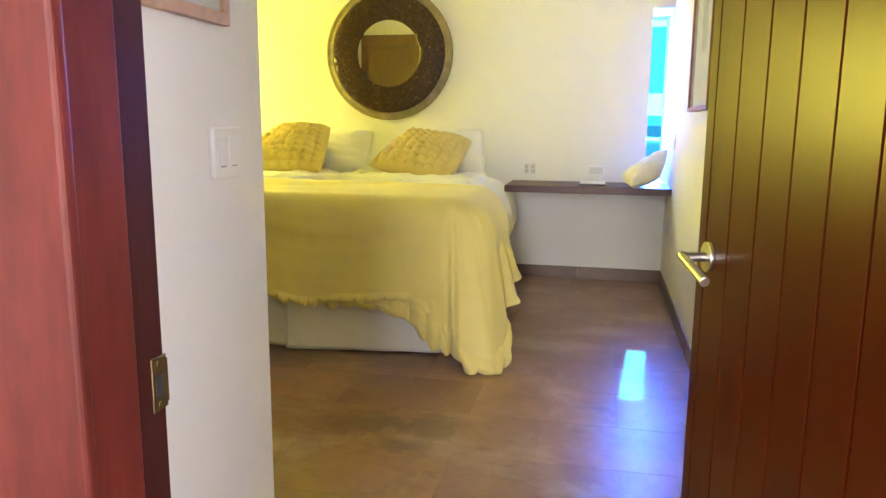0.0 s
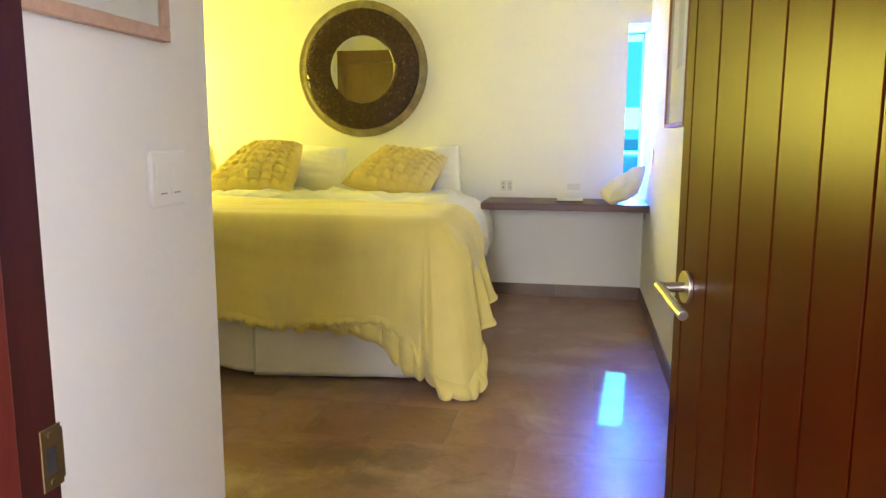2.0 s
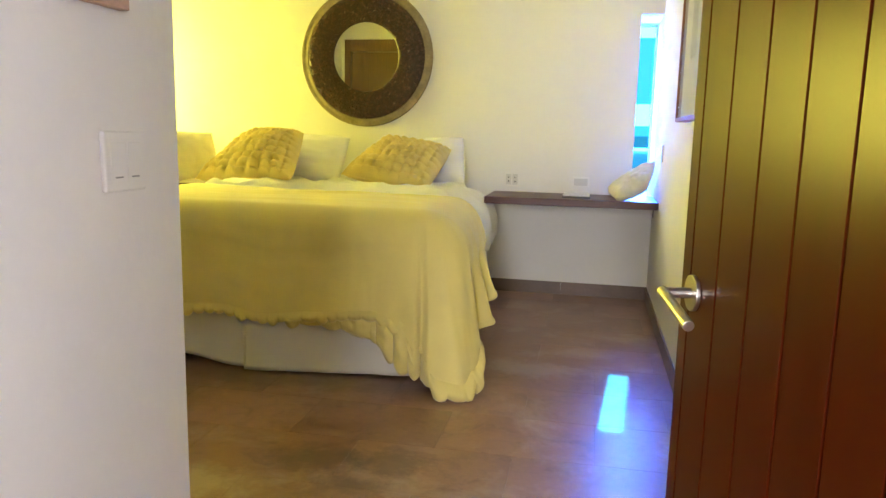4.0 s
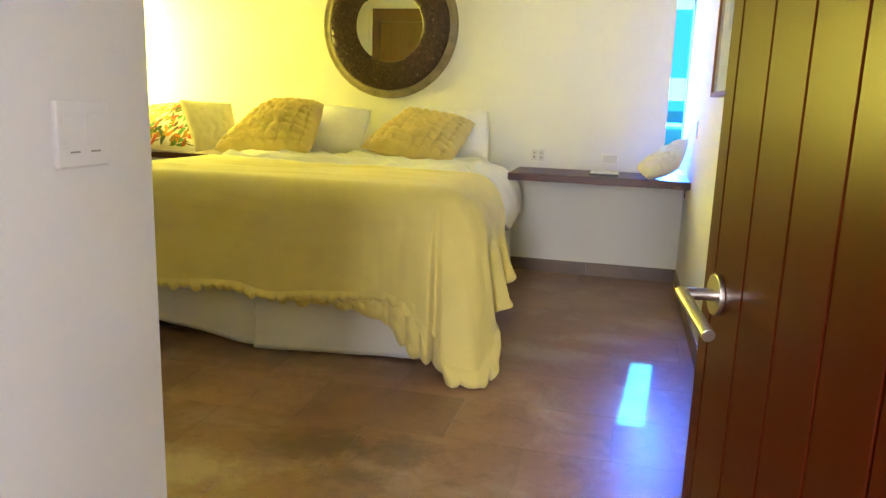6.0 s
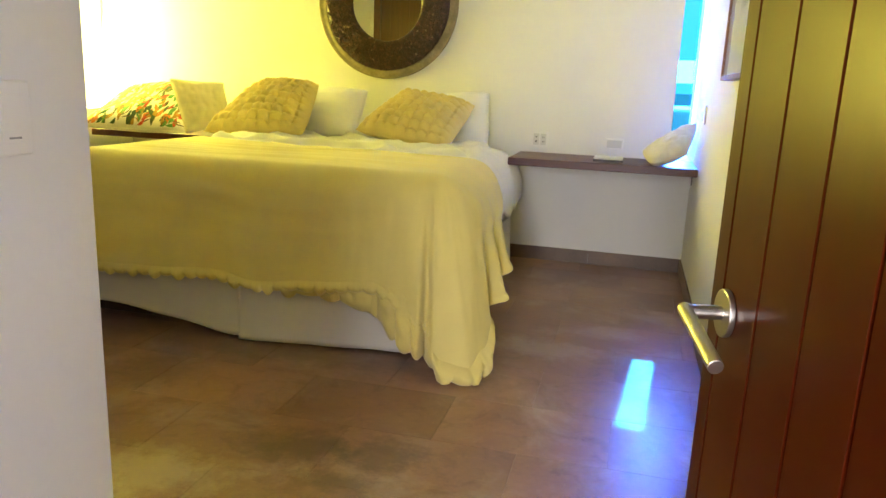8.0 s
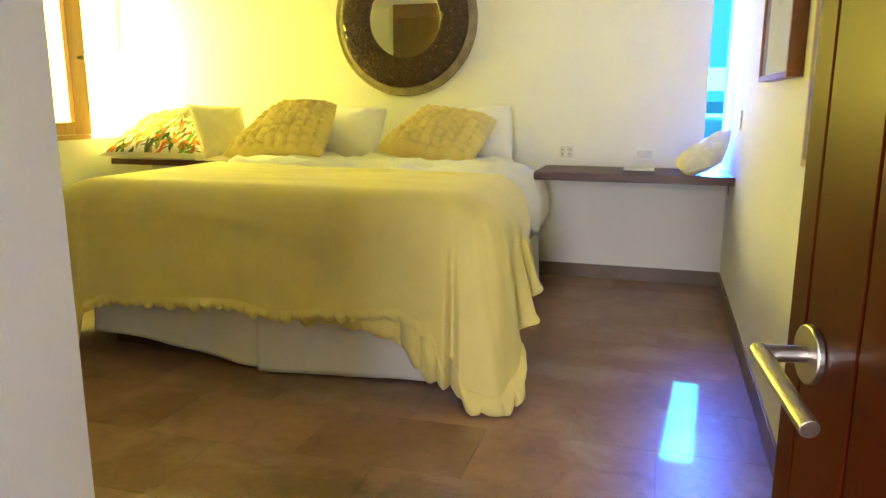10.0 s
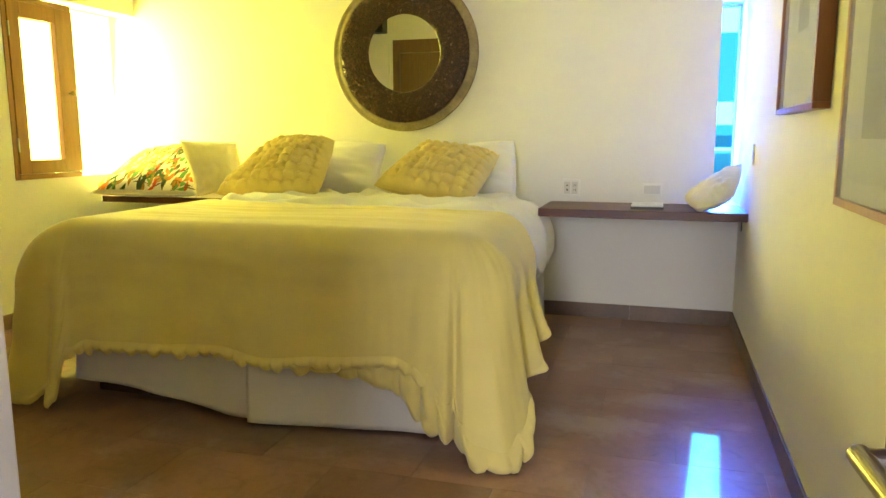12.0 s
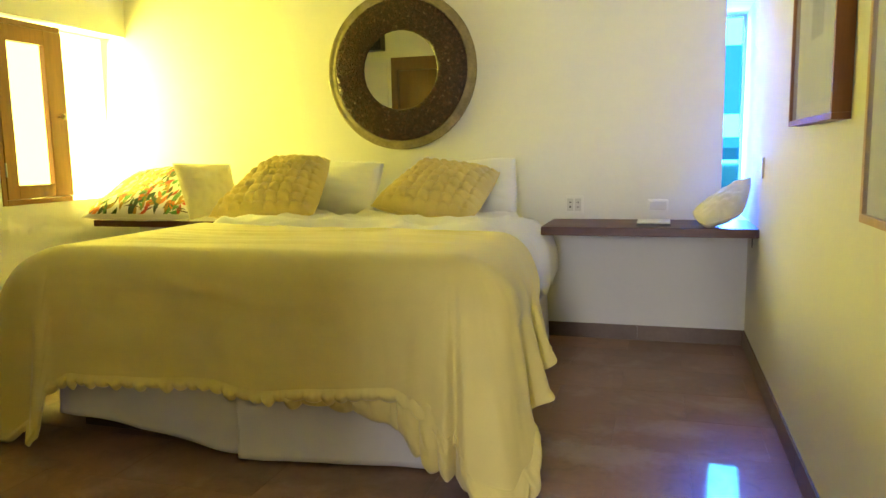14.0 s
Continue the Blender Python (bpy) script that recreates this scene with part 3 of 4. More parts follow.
part("stile", box(LEFT - 0.035, WY0 + 0.037, WIN_BOTTOM + 0.037, LEFT + 0.012, WY0 + 0.125, WIN_TOP - 0.067, bevel=0.004), WINWOOD, sash)
for z0, z1 in ((WIN_BOTTOM + 0.0372, WIN_BOTTOM + 0.125), (WIN_TOP - 0.165, WIN_TOP - 0.0672)):
    part("rail", box(LEFT - 0.034, WY0 + 0.1255, z0, LEFT + 0.011, WY1 - 0.1485, z1, bevel=0.004), WINWOOD, sash)
part("pane", box(LEFT - 0.015, WY0 + 0.124, WIN_BOTTOM + 0.124, LEFT - 0.010, WY1 - 0.147, WIN_TOP - 0.164), AMBERGLASS, sash, "amber glass pane")
knob = cyl((LEFT + 0.012, WY1 - 0.070, 1.52), (LEFT + 0.040, WY1 - 0.070, 1.52), 0.008)
bmesh.ops.create_uvsphere(knob, u_segments=16, v_segments=10, radius=0.020, matrix=Matrix.Translation((LEFT + 0.050, WY1 - 0.070, 1.52)))
part("knob", knob, BRASS, sash, "brass knob", smooth=True)
for z in (1.17, 1.90):
    part("hinge", cyl((LEFT + 0.014, WY0 + 0.036, z - 0.045), (LEFT + 0.014, WY0 + 0.036, z + 0.045), 0.006, n=12), STEEL, win)

# ---------------------------------------------------------------- shelves and what lies on the wall above them
shelf = thing("wall_shelf", "dark red-brown wooden floating shelf under the slit window", "shelf", "bedside shelves")
part("board", box(-0.690, 5.300, 0.738, RIGHT - 0.0005, BACK - 0.0005, 0.787, bevel=0.003), SHELFWOOD, shelf)
part("bracket_pin", box(0.462, 5.318, 0.685, 0.468, 5.324, 0.739), DARKPL, shelf)
shelf2 = thing("wall_shelf", "dark brown wooden floating shelf under the window", "shelf", "bedside shelves")
part("board", box(-3.905, 5.300, 0.752, -2.72, BACK - 0.0005, 0.797, bevel=0.003), SHELFWOOD, shelf2)

plate("power_outlet", "white double power outlet above the shelf", 0.117, 0.114, pose(-0.556, BACK, 0.880),
      paddles=((-0.045, -0.040, -0.004, 0.040), (0.004, -0.040, 0.045, 0.040)),
      slots=((-0.030, 0.012, -0.020, 0.020), (-0.030, -0.020, -0.020, -0.008), (0.018, 0.010, 0.022, 0.020), (0.028, 0.010, 0.032, 0.020), (0.018, -0.020, 0.022, -0.010), (0.028, -0.020, 0.032, -0.010)), insert=GREYWHITE, hole=DARKPL)
plate("wall_outlet", "white blank wall plate above the shelf", 0.122, 0.074, pose(-0.034, BACK, 0.876), paddles=((-0.050, -0.026, 0.050, 0.026),), insert=GREYWHITE)
plate("light_switch", "white light switch at the window corner", 0.075, 0.112, pose(RIGHT, 5.245, 1.120, 0, 0, -90), paddles=((-0.018, -0.036, 0.018, 0.036),))

tablet = thing("notepad", "thin white notepad with a dark base on the shelf", "notepad")
part("base", box(-0.150, 5.405, 0.7875, 0.040, 5.600, 0.802, bevel=0.002), DARKPL, tablet)
part("cover", box(-0.147, 5.412, 0.8022, 0.037, 5.596, 0.813, bevel=0.003), WHITEPL, tablet)

# ---------------------------------------------------------------- mirror
MC = Vector((-1.728, BACK, 1.790))
RO, RM, RI = 0.533, 0.480, 0.266
mirror = thing("wall_mirror", "round wall mirror in a wide dark brown mosaic ring", "mirror")


def lathe(profile, n=128, wob=0.0):
    """A ring about the mirror's axis from (radius, distance from the wall)."""
    def f(i, j):
        a = 2 * math.pi * i / n
        r, d = profile[j]
        r += wob * math.sin(7 * a + 1.3) * 0.5 + wob * math.sin(17 * a) * 0.3
        return MC + Vector((r * math.cos(a), -d, r * math.sin(a)))
    bm = grid_mesh(n + 1, len(profile), f)
    bmesh.ops.remove_doubles(bm, verts=bm.verts, dist=1e-5)
    return bm


part("rim", lathe([(RM - 0.01, 0.002), (RO - 0.010, 0.002), (RO, 0.008), (RO, 0.022), (RO - 0.006, 0.026), (RO - 0.02, 0.021), (RM + 0.012, 0.024), (RM - 0.002, 0.030), (RM - 0.01, 0.026), (RM - 0.01, 0.002)]), RIM, mirror, "worn bronze rim", smooth=True)
part("ring", lathe([(RI - 0.004, 0.002), (RM - 0.009, 0.002), (RM - 0.009, 0.030), (RM - 0.06, 0.040), (RI + 0.05, 0.040), (RI + 0.006, 0.034), (RI - 0.004, 0.026), (RI - 0.004, 0.002)]), CHIPS, mirror, smooth=True)
rng = random.Random(4)
verts, faces = [], []
for k in range(3000):
    a = rng.uniform(0, 2 * math.pi)
    r = math.sqrt(rng.uniform((RI + 0.006) ** 2, (RM - 0.012) ** 2))
    d = 0.0405 - max(0, (r - (RM - 0.06)) / 0.05) * 0.009 - max(0, (RI + 0.05 - r) / 0.045) * 0.005
    lx, lz = rng.uniform(0.005, 0.011), rng.uniform(0.004, 0.008)
    t, tilt = rng.uniform(0, math.pi), rng.uniform(-0.35, 0.35)
    c = MC + Vector((r * math.cos(a), -d, r * math.sin(a)))
    m = Matrix.Rotation(t, 3, "Y") @ Matrix.Rotation(tilt, 3, "X")
    base = len(verts)
    hh = rng.uniform(0.0015, 0.0045)
    for y in (0.002, -hh):
        k2 = 1.0 if y > 0 else 0.82
        for sx, sz in ((-1, -1), (1, -0.8), (0.85, 1), (-1, 0.9)):
            verts.append(c + m @ Vector((sx * lx * k2, y, sz * lz * k2)))
    faces += [tuple(base + 4 + q for q in range(4))] + [(base + q, base + (q + 1) % 4, base + 4 + (q + 1) % 4, base + 4 + q) for q in range(4)]
me = bpy.data.meshes.new("mosaic")
me.from_pydata([tuple(v) for v in verts], [], faces)
chipmat = bpy.data.materials.new("mosaic_chips")
chipmat.use_nodes = True
N, L = chipmat.node_tree.nodes, chipmat.node_tree.links
ge, cr = N.new("ShaderNodeNewGeometry"), N.new("ShaderNodeValToRGB")
cr.color_ramp.elements[0].color, cr.color_ramp.elements[1].color = (0.020, 0.010, 0.007, 1), (0.22, 0.17, 0.12, 1)
mid = cr.color_ramp.elements.new(0.55)
mid.color = (0.040, 0.016, 0.010, 1)
late = cr.color_ramp.elements.new(0.975)
late.color = (0.105, 0.046, 0.030, 1)
L.new(ge.outputs["Random Per Island"], cr.inputs[0]), L.new(cr.outputs[0], N["Principled BSDF"].inputs["Base Color"])
N["Principled BSDF"].inputs["Roughness"].default_value = 0.38
me.materials.append(chipmat)
chips = new("mosaic", me)
chips.parent = mirror
tagged(chips, "dark brown mosaic chips", kind="stuff")
part("glass", lathe([(0.0005, 0.026), (RI - 0.004, 0.026)], 96), MIRROR, mirror, "clear mirror glass")

# ---------------------------------------------------------------- the bed
XL, XR, YF, TOP = -2.60, -0.725, 3.615, 0.842
bed = thing("bed", "king-size bed with a dark base and a white mattress", "bed")
part("base", box(XL + 0.03, YF + 0.09, 0.0, XR - 0.03, 5.72, 0.28, bevel=0.006), BASEWOOD, bed, "dark brown wooden base")
part("mattress", box(XL + 0.02, YF + 0.03, 0.281, XR - 0.02, 5.74, TOP - 0.045, bevel=0.06, seg=4), LINEN, bed, smooth=True)


def drape(s, t, top, radii, flare_side, flare_foot, folds, pads=(0, 0, 0), floor_gap=0.012):
    """Where the point (s, t) of a cloth laid flat over the mattress comes to hang. radii: left, right and foot edge."""
    RL, RR, RF = radii
    xl, xr, yf = XL - pads[0] + RL, XR + pads[1] - RR, YF - pads[2] + RF
    dx = max(0.0, s - xr) - max(0.0, xl - s)
    dy = min(0.0, t - yf)
    r = math.hypot(dx, dy)
    x, y = min(max(s, xl), xr), max(t, yf)
    wr = 0.006 * noise.noise((s * 3.1, t * 3.7, 4.2)) + 0.0035 * noise.noise((s * 9, t * 7, 1.1))
    if r < 1e-6:
        return Vector((x, y, top + wr))
    ux, uy = dx / r, dy / r
    side = abs(ux)
    R = RF + ((RL if dx < 0 else RR) - RF) * side * side
    th = min(r / R, math.pi / 2)
    out, drop = R * math.sin(th), R * (1 - math.cos(th))
    extra = max(0.0, r - R * math.pi / 2)
    phi = flare_foot + (flare_side - flare_foot) * side ** 0.8
    corner = 2 * abs(ux * uy)
    along = s if abs(uy) > abs(ux) else t
    wave = noise.noise((along * 5.0, 3.0 * side, 7.7)) * 0.55 + 0.45 * math.sin(along * 13.0 + 2 * noise.noise((along * 1.5, 0, 0)))
    ang = math.atan2(abs(ux), abs(uy))
    wave = wave * (1 - corner) + corner * (math.sin(ang * 9.0 + 0.8) * 1.3 + 0.5 * noise.noise((ang * 4, r * 2, 1)))
    k = min(1.0, extra / 0.35)
    amount = folds * (0.30 + 0.75 * side + 0.9 * corner)
    out += extra * math.sin(phi) + amount * wave * k
    drop += extra * math.cos(phi) * 0.985
    z = top - drop + wr * (1 - k)
    if z < floor_gap:
        out += (floor_gap - z) * 0.5
        z = floor_gap + 0.004 * noise.noise((s * 20, t * 20, 0))
    return Vector((x + ux * out, y + uy * out, z))


def solid(ob, t, offset=-1.0):
    m = ob.modifiers.new("thickness", "SOLIDIFY")
    m.thickness, m.offset = t, offset
    return ob


# white duvet: shows at the head end and hangs down the sides
duvet = thing("duvet", "rumpled white duvet folded over the mattress", "duvet")


def duvet_point(i, j):
    s = XL - 0.26 + (XR - XL + 0.26 + 0.34) * i / 130
    t = 4.10 + 1.35 * j / 90
    p = drape(s, t, TOP - 0.014, (0.18, 0.27, 0.1), 0.05, 0.1, 0.014, pads=(0.12, 0.115, 0.0))
    onto = 1.0 if XL + 0.1 < s < XR - 0.1 else 0.45
    back = max(0.0, min(1.0, (t - 4.35) / 0.3))
    crease = abs(noise.noise((s * 2.6 + t * 1.1, t * 4.2 - s * 0.8, 2.2)))
    p.z += back * onto * (0.140 * (0.33 - crease) + 0.026 * noise.noise((s * 7, t * 9, 5)))
    if s > XR - 0.1:
        p.x += 0.028 * back * noise.noise((t * 4.0, s * 2, 9.0))
    return p


solid(part("cover", grid_mesh(131, 91, duvet_point), LINEN, duvet, smooth=True), 0.018)

# bed skirt: two foot panels that meet in an overlapping split, and the side panels
skirt = thing("bed_skirt", "white cotton bed skirt with a split at the foot", "bed skirt")


def skirt_panel(p, q, hem, top=0.34, ripple=0.006, n=60):
    p, q = Vector(p), Vector(q)
    side = Vector((q.y - p.y, p.x - q.x, 0)).normalized()

    def f(i, j):
        u, v = i / n, j / 14
        c = p.lerp(q, u)
        low = hem(u)
        w = ripple * (0.4 + 1.2 * v) * (noise.noise((c.x * 6, c.y * 6, 3)) + 0.5 * math.sin(u * 17))
        return Vector((c.x, c.y, top + (low - top) * v)) + side * (w + 0.02 * v)
    return solid(part("panel", grid_mesh(n + 1, 15, f), SKIRT, skirt, smooth=True), 0.003)


def bend(points):
    return lambda u: float(np.interp(u, [a for a, b in points], [b for a, b in points])) + 0.003 * noise.noise((u * 9, 1, 1))


skirt_panel((-2.605, YF + 0.010, 0), (-1.620, YF - 0.022, 0), bend([(0, 0.092), (0.3, 0.082), (0.62, 0.048), (0.88, 0.010), (0.93, 0.006), (1, 0.010)]))
skirt_panel((-1.648, YF - 0.058, 0), (-0.715, YF + 0.045, 0), bend([(0, 0.006), (0.5, 0.010), (1, 0.020)]))
skirt_panel((-0.715, YF + 0.06, 0), (-0.715, 5.70, 0), bend([(0, 0.015), (1, 0.015)]))
skirt_panel((-2.615, 5.70, 0), (-2.615, YF + 0.03, 0), bend([(0, 0.02), (0.9, 0.02), (1, 0.07)]))

# yellow bedspread: it lies over the foot of the bed and hangs down in front and at both sides
throw = thing("bedspread", "pale yellow cotton bedspread with a ruffled hem draped over the foot", "bedspread")
CL, CR, CF = -2.52, -0.755, 3.665            # where the cloth begins to bend down: sides and foot
SPREAD_TOP = TOP + 0.014
QUARTER = 0.5                                 # length of path given to the turn round a corner
P0, P1 = -(CR - CL) - QUARTER - 0.60, QUARTER + 0.305


def smooth(q):
    q = min(1.0, max(0.0, q))
    return q * q * (3 - 2 * q)


def key(points, q, sharp=9.0):
    """Value at q between (place, value) pairs, eased up to the place sharp and straight beyond it."""
    for (a, x), (b, y) in zip(points, points[1:]):
        if q <= b:
            f = (q - a) / (b - a)
            return x + (y - x) * (f if a > sharp else smooth(f))
    return points[-1][1]


W = CR - CL
# height of the hem along the path: left side, left corner, foot, right corner, right side
HEM_Z = [(P0, 0.12), (-W - 0.45, 0.09), (-W - 0.20, 0.035), (-W - 0.10, 0.10), (-W - 0.05, 0.05), (-W - 0.015, 0.07), (-W + 0.012, 0.262), (-W + 0.12, 0.305),
         (-1.35, 0.315), (-0.97, 0.335), (-0.76, 0.300), (-0.50, 0.330), (-0.20, 0.352), (-0.11, 0.325), (-0.02, 0.262), (0.055, 0.165),
         (0.082, 0.215), (0.115, 0.10), (0.16, 0.050), (0.25, 0.034), (0.32, 0.085), (0.43, 0.205), (0.50, 0.250), (0.585, 0.290),
         (0.64, 0.345), (0.66, 0.355), (0.73, 0.395), (P1, 0.42)]
# how far folds stand out (+) or fall in (-) at the hem
FOLD = [(P0, 0.0), (-W - 0.30, 0.02), (-W - 0.12, -0.03), (-W - 0.03, 0.035), (-W + 0.03, -0.01), (-W + 0.3, 0.0), (-0.35, 0.0), (-0.16, -0.012), (-0.07, 0.012),
        (0.045, 0.050), (0.080, -0.025), (0.092, -0.030), (0.125, 0.045), (0.236, 0.095), (0.317, 0.060), (0.417, 0.045), (0.49, 0.000), (0.52, -0.010), (0.585, 0.080),
        (0.635, 0.005), (0.66, 0.005), (0.73, 0.085), (P1, 0.060)]


def column(q):
    """At path place q: where the bend begins, where the fall would end, the way out, the radius of the bend."""
    if q < -W - QUARTER:
        d = -W - QUARTER - q
        return Vector((CL, CF + d * 1.66, 0)), Vector((CL, CF + d * 1.3, 0)), Vector((-1, 0, 0)), 0.38
    if q < -W:
        a = (-W - q) / QUARTER * math.pi / 2
        c = Vector((CL, CF, 0))
        return c, c, Vector((-math.sin(a), -math.cos(a), 0)), 0.17 + 0.21 * math.sin(a) ** 2
    if q < 0:
        c = Vector((CR + q, CF, 0))
        return c, c, Vector((0, -1, 0)), 0.17
    if q < QUARTER:
        a = q / QUARTER * math.pi / 2
        c = Vector((CR, CF, 0))
        return c, c, Vector((math.sin(a), -math.cos(a), 0)), 0.17 + 0.08 * math.sin(a) ** 2
    d = q - QUARTER
    return Vector((CR, CF + d * 2.41, 0)), Vector((CR, CF + d, 0)), Vector((1, 0, 0)), 0.25


def fall(q, w, rise=0.0, push=0.0):
    """A point of the hanging cloth: w runs from 0 at the bend to 1 at the hem; rise lifts the hem."""
    a, b, u, R = column(q)
    hem = key(HEM_Z, q, 0.42) + rise
    phi = 0.10 + 0.05 * max(0.0, abs(u.x) * abs(u.y) * 2)
    extra_all = max(0.02, (SPREAD_TOP - R - hem) / math.cos(phi))
    d = w * (R * math.pi / 2 + extra_all)
    th = min(d / R, math.pi / 2)
    extra = max(0.0, d - R * math.pi / 2)
    k = extra / extra_all
    out = R * math.sin(th) + extra * math.sin(phi)
    bell = smooth((th - 0.7) / 0.9) * 0.12 + 0.88 * k ** 0.9
    out += key(FOLD, q) * bell + push
    # soft creases in the hanging cloth
    hang = smooth(d / 0.30)
    near = smooth((q + 0.45) / 0.35)
    out += hang * (0.011 * noise.noise((q * 4.5, w * 2.0, 6.1)) + 0.004 * noise.noise((q * 12, w * 5, 2.4)))
    out += hang * near * (0.010 * noise.noise((q * 11 + w * 1.5, w * 1.6, 3.3)) + 0.004 * noise.noise((q * 30, w * 2.5, 8.3)))
    out += hang * (1 - near) * 0.007 * noise.noise((q * 1.2, w * 9.0 + 0.6 * math.sin(q * 3), 4.4))
    p = a.lerp(b, smooth(w)) + u * out
    p.z = max(0.008, SPREAD_TOP - R * (1 - math.cos(th)) - extra * math.cos(phi))
    return p


def back_edge(f):
    x = CL + W * f
    return Vector((x, 4.656 - 0.256 * f + 0.018 * noise.noise((x * 3, 0, 0)) * min(1.0, 8 * f, 8 * (1 - f)), 0))


def over(q, v):
    """A point of the cloth on top of the bed: v from 0 at the bend to 1 at the back edge."""
    a = column(q)[0]
    p = a.lerp(back_edge((q - P0) / (P1 - P0)), v)
    s, t = p.x, p.y
    inner = smooth((t - CF) / 0.25) * smooth((s - CL + 0.02) / 0.2) * smooth((CR + 0.02 - s) / 0.15)
    ridge = noise.noise((s * 0.8 + 3, t * 8.0 + 1.4 * noise.noise((s * 1.1, t, 2)), 1.7))
    z = SPREAD_TOP + inner * (0.018 * (0.35 - abs(ridge)) + 0.010 * noise.noise((s * 1.6, t * 3.0, 9.5)))
    gather = smooth((v - 0.72) / 0.2) * inner
    z += gather * 0.010 * math.sin(t * 62 + 3 * noise.noise((s * 2, t * 2, 0))) * (0.5 + noise.noise((s * 2.5, t * 3, 8)))
    return Vector((s, t, z))


NP, NH, NV = 420, 60, 56


def throw_point(i, j):
    q = P0 + (P1 - P0) * i / NP
    return fall(q, 1 - j / NH) if j <= NH else over(q, (j - NH) / NV)


solid(part("cover", grid_mesh(NP + 1, NH + NV + 1, throw_point), THROW, throw, smooth=True), 0.006)


def lumps(q, size, seed):
    """Rounded puffs along the hem, between 0 and 1."""
    x = q / size + 0.8 * noise.noise((q * 5, seed, 0.3))
    return abs(math.sin(math.pi * x)) ** 0.7 * max(0.15, 0.62 + 0.95 * noise.noise((math.floor(x) * 3.7 + 0.5, seed, 1.5)))


def big(q):
    """Puffs are larger at the fallen corner."""
    return smooth((q - 0.10) / 0.06) * smooth((0.42 - q) / 0.1)


def ruffle_point(i, j):
    """Soft gathered edge that rolls out and back under the hem."""
    q = P0 + (P1 - P0) * i / 1400
    v = j / 10
    b = big(q)
    lump = lumps(q, 0.060, 2.0) * (1 - b) + b * lumps(q, 0.062, 5.0)
    fine = 0.5 + 0.5 * math.sin(q * 210 + 4 * noise.noise((q * 14, 0, 0)))
    deep = (0.014 + 0.026 * lump) * (1 + 0.9 * b) * (1 - 0.85 * smooth((q - 0.5) / 0.06))
    low = (0.030 + 0.020 * b) * (1 - v) - deep * v
    bulge = math.sin(math.pi * 0.94 * v ** 1.25)
    push = -0.002 + bulge * ((0.011 + 0.013 * lump) * (1 + 0.8 * b) + 0.0025 * fine) * (1 - 0.5 * smooth((q - 0.5) / 0.06))
    length = SPREAD_TOP - key(HEM_Z, q) + 0.10
    p = fall(q, 1.0 - max(0.0, low) / length, 0.0, push)
    p.z = max(0.006 + 0.004 * (1 - v), p.z + min(0.0, low))
    return p


solid(part("ruffle", grid_mesh(1401, 11, ruffle_point), THROW, throw, "ruffled hem", smooth=True), 0.003)

UNDER_Z = [(-0.95, 0.315), (-0.75, 0.262), (-0.47, 0.258), (-0.34, 0.248), (-0.24, 0.228), (-0.16, 0.180), (-0.09, 0.115), (-0.05, 0.085), (0.00, 0.082), (0.05, 0.062), (0.10, 0.030), (0.16, 0.020)]


def under_point(i, j):
    """A second layer in rounded scallops that shows below the hem."""
    q, v = -0.95 + 1.09 * i / 420, j / 16
    near = smooth((q + 0.30) / 0.2)
    lobe = lumps(q, 0.115, 8.0) * (1 - near) + near * lumps(q, 0.085, 3.0)
    hem = key(UNDER_Z, q) + 0.030 * (1 - lobe)
    a, b, u, R = column(q)
    top = key(HEM_Z, q) + 0.07
    z = top + (hem - top) * v
    bulge = math.sin(math.pi * min(1.0, 0.05 + 0.9 * v ** 1.5)) * (0.010 + 0.024 * lobe * (1 + 1.0 * near)) * (1 + 0.6 * noise.noise((q * 17, v * 4, 5)))
    out = fall(q, 1.0).xy - b.xy
    p = Vector((b.x, b.y, 0)) + u * (out.length - 0.034 + bulge + 0.010 * near + 0.004 * noise.noise((q * 40, v * 6, 2)))
    p.z = max(0.008, z)
    return p


solid(part("under_layer", grid_mesh(421, 17, under_point), THROW, throw, "scalloped lower layer", smooth=True), 0.005)


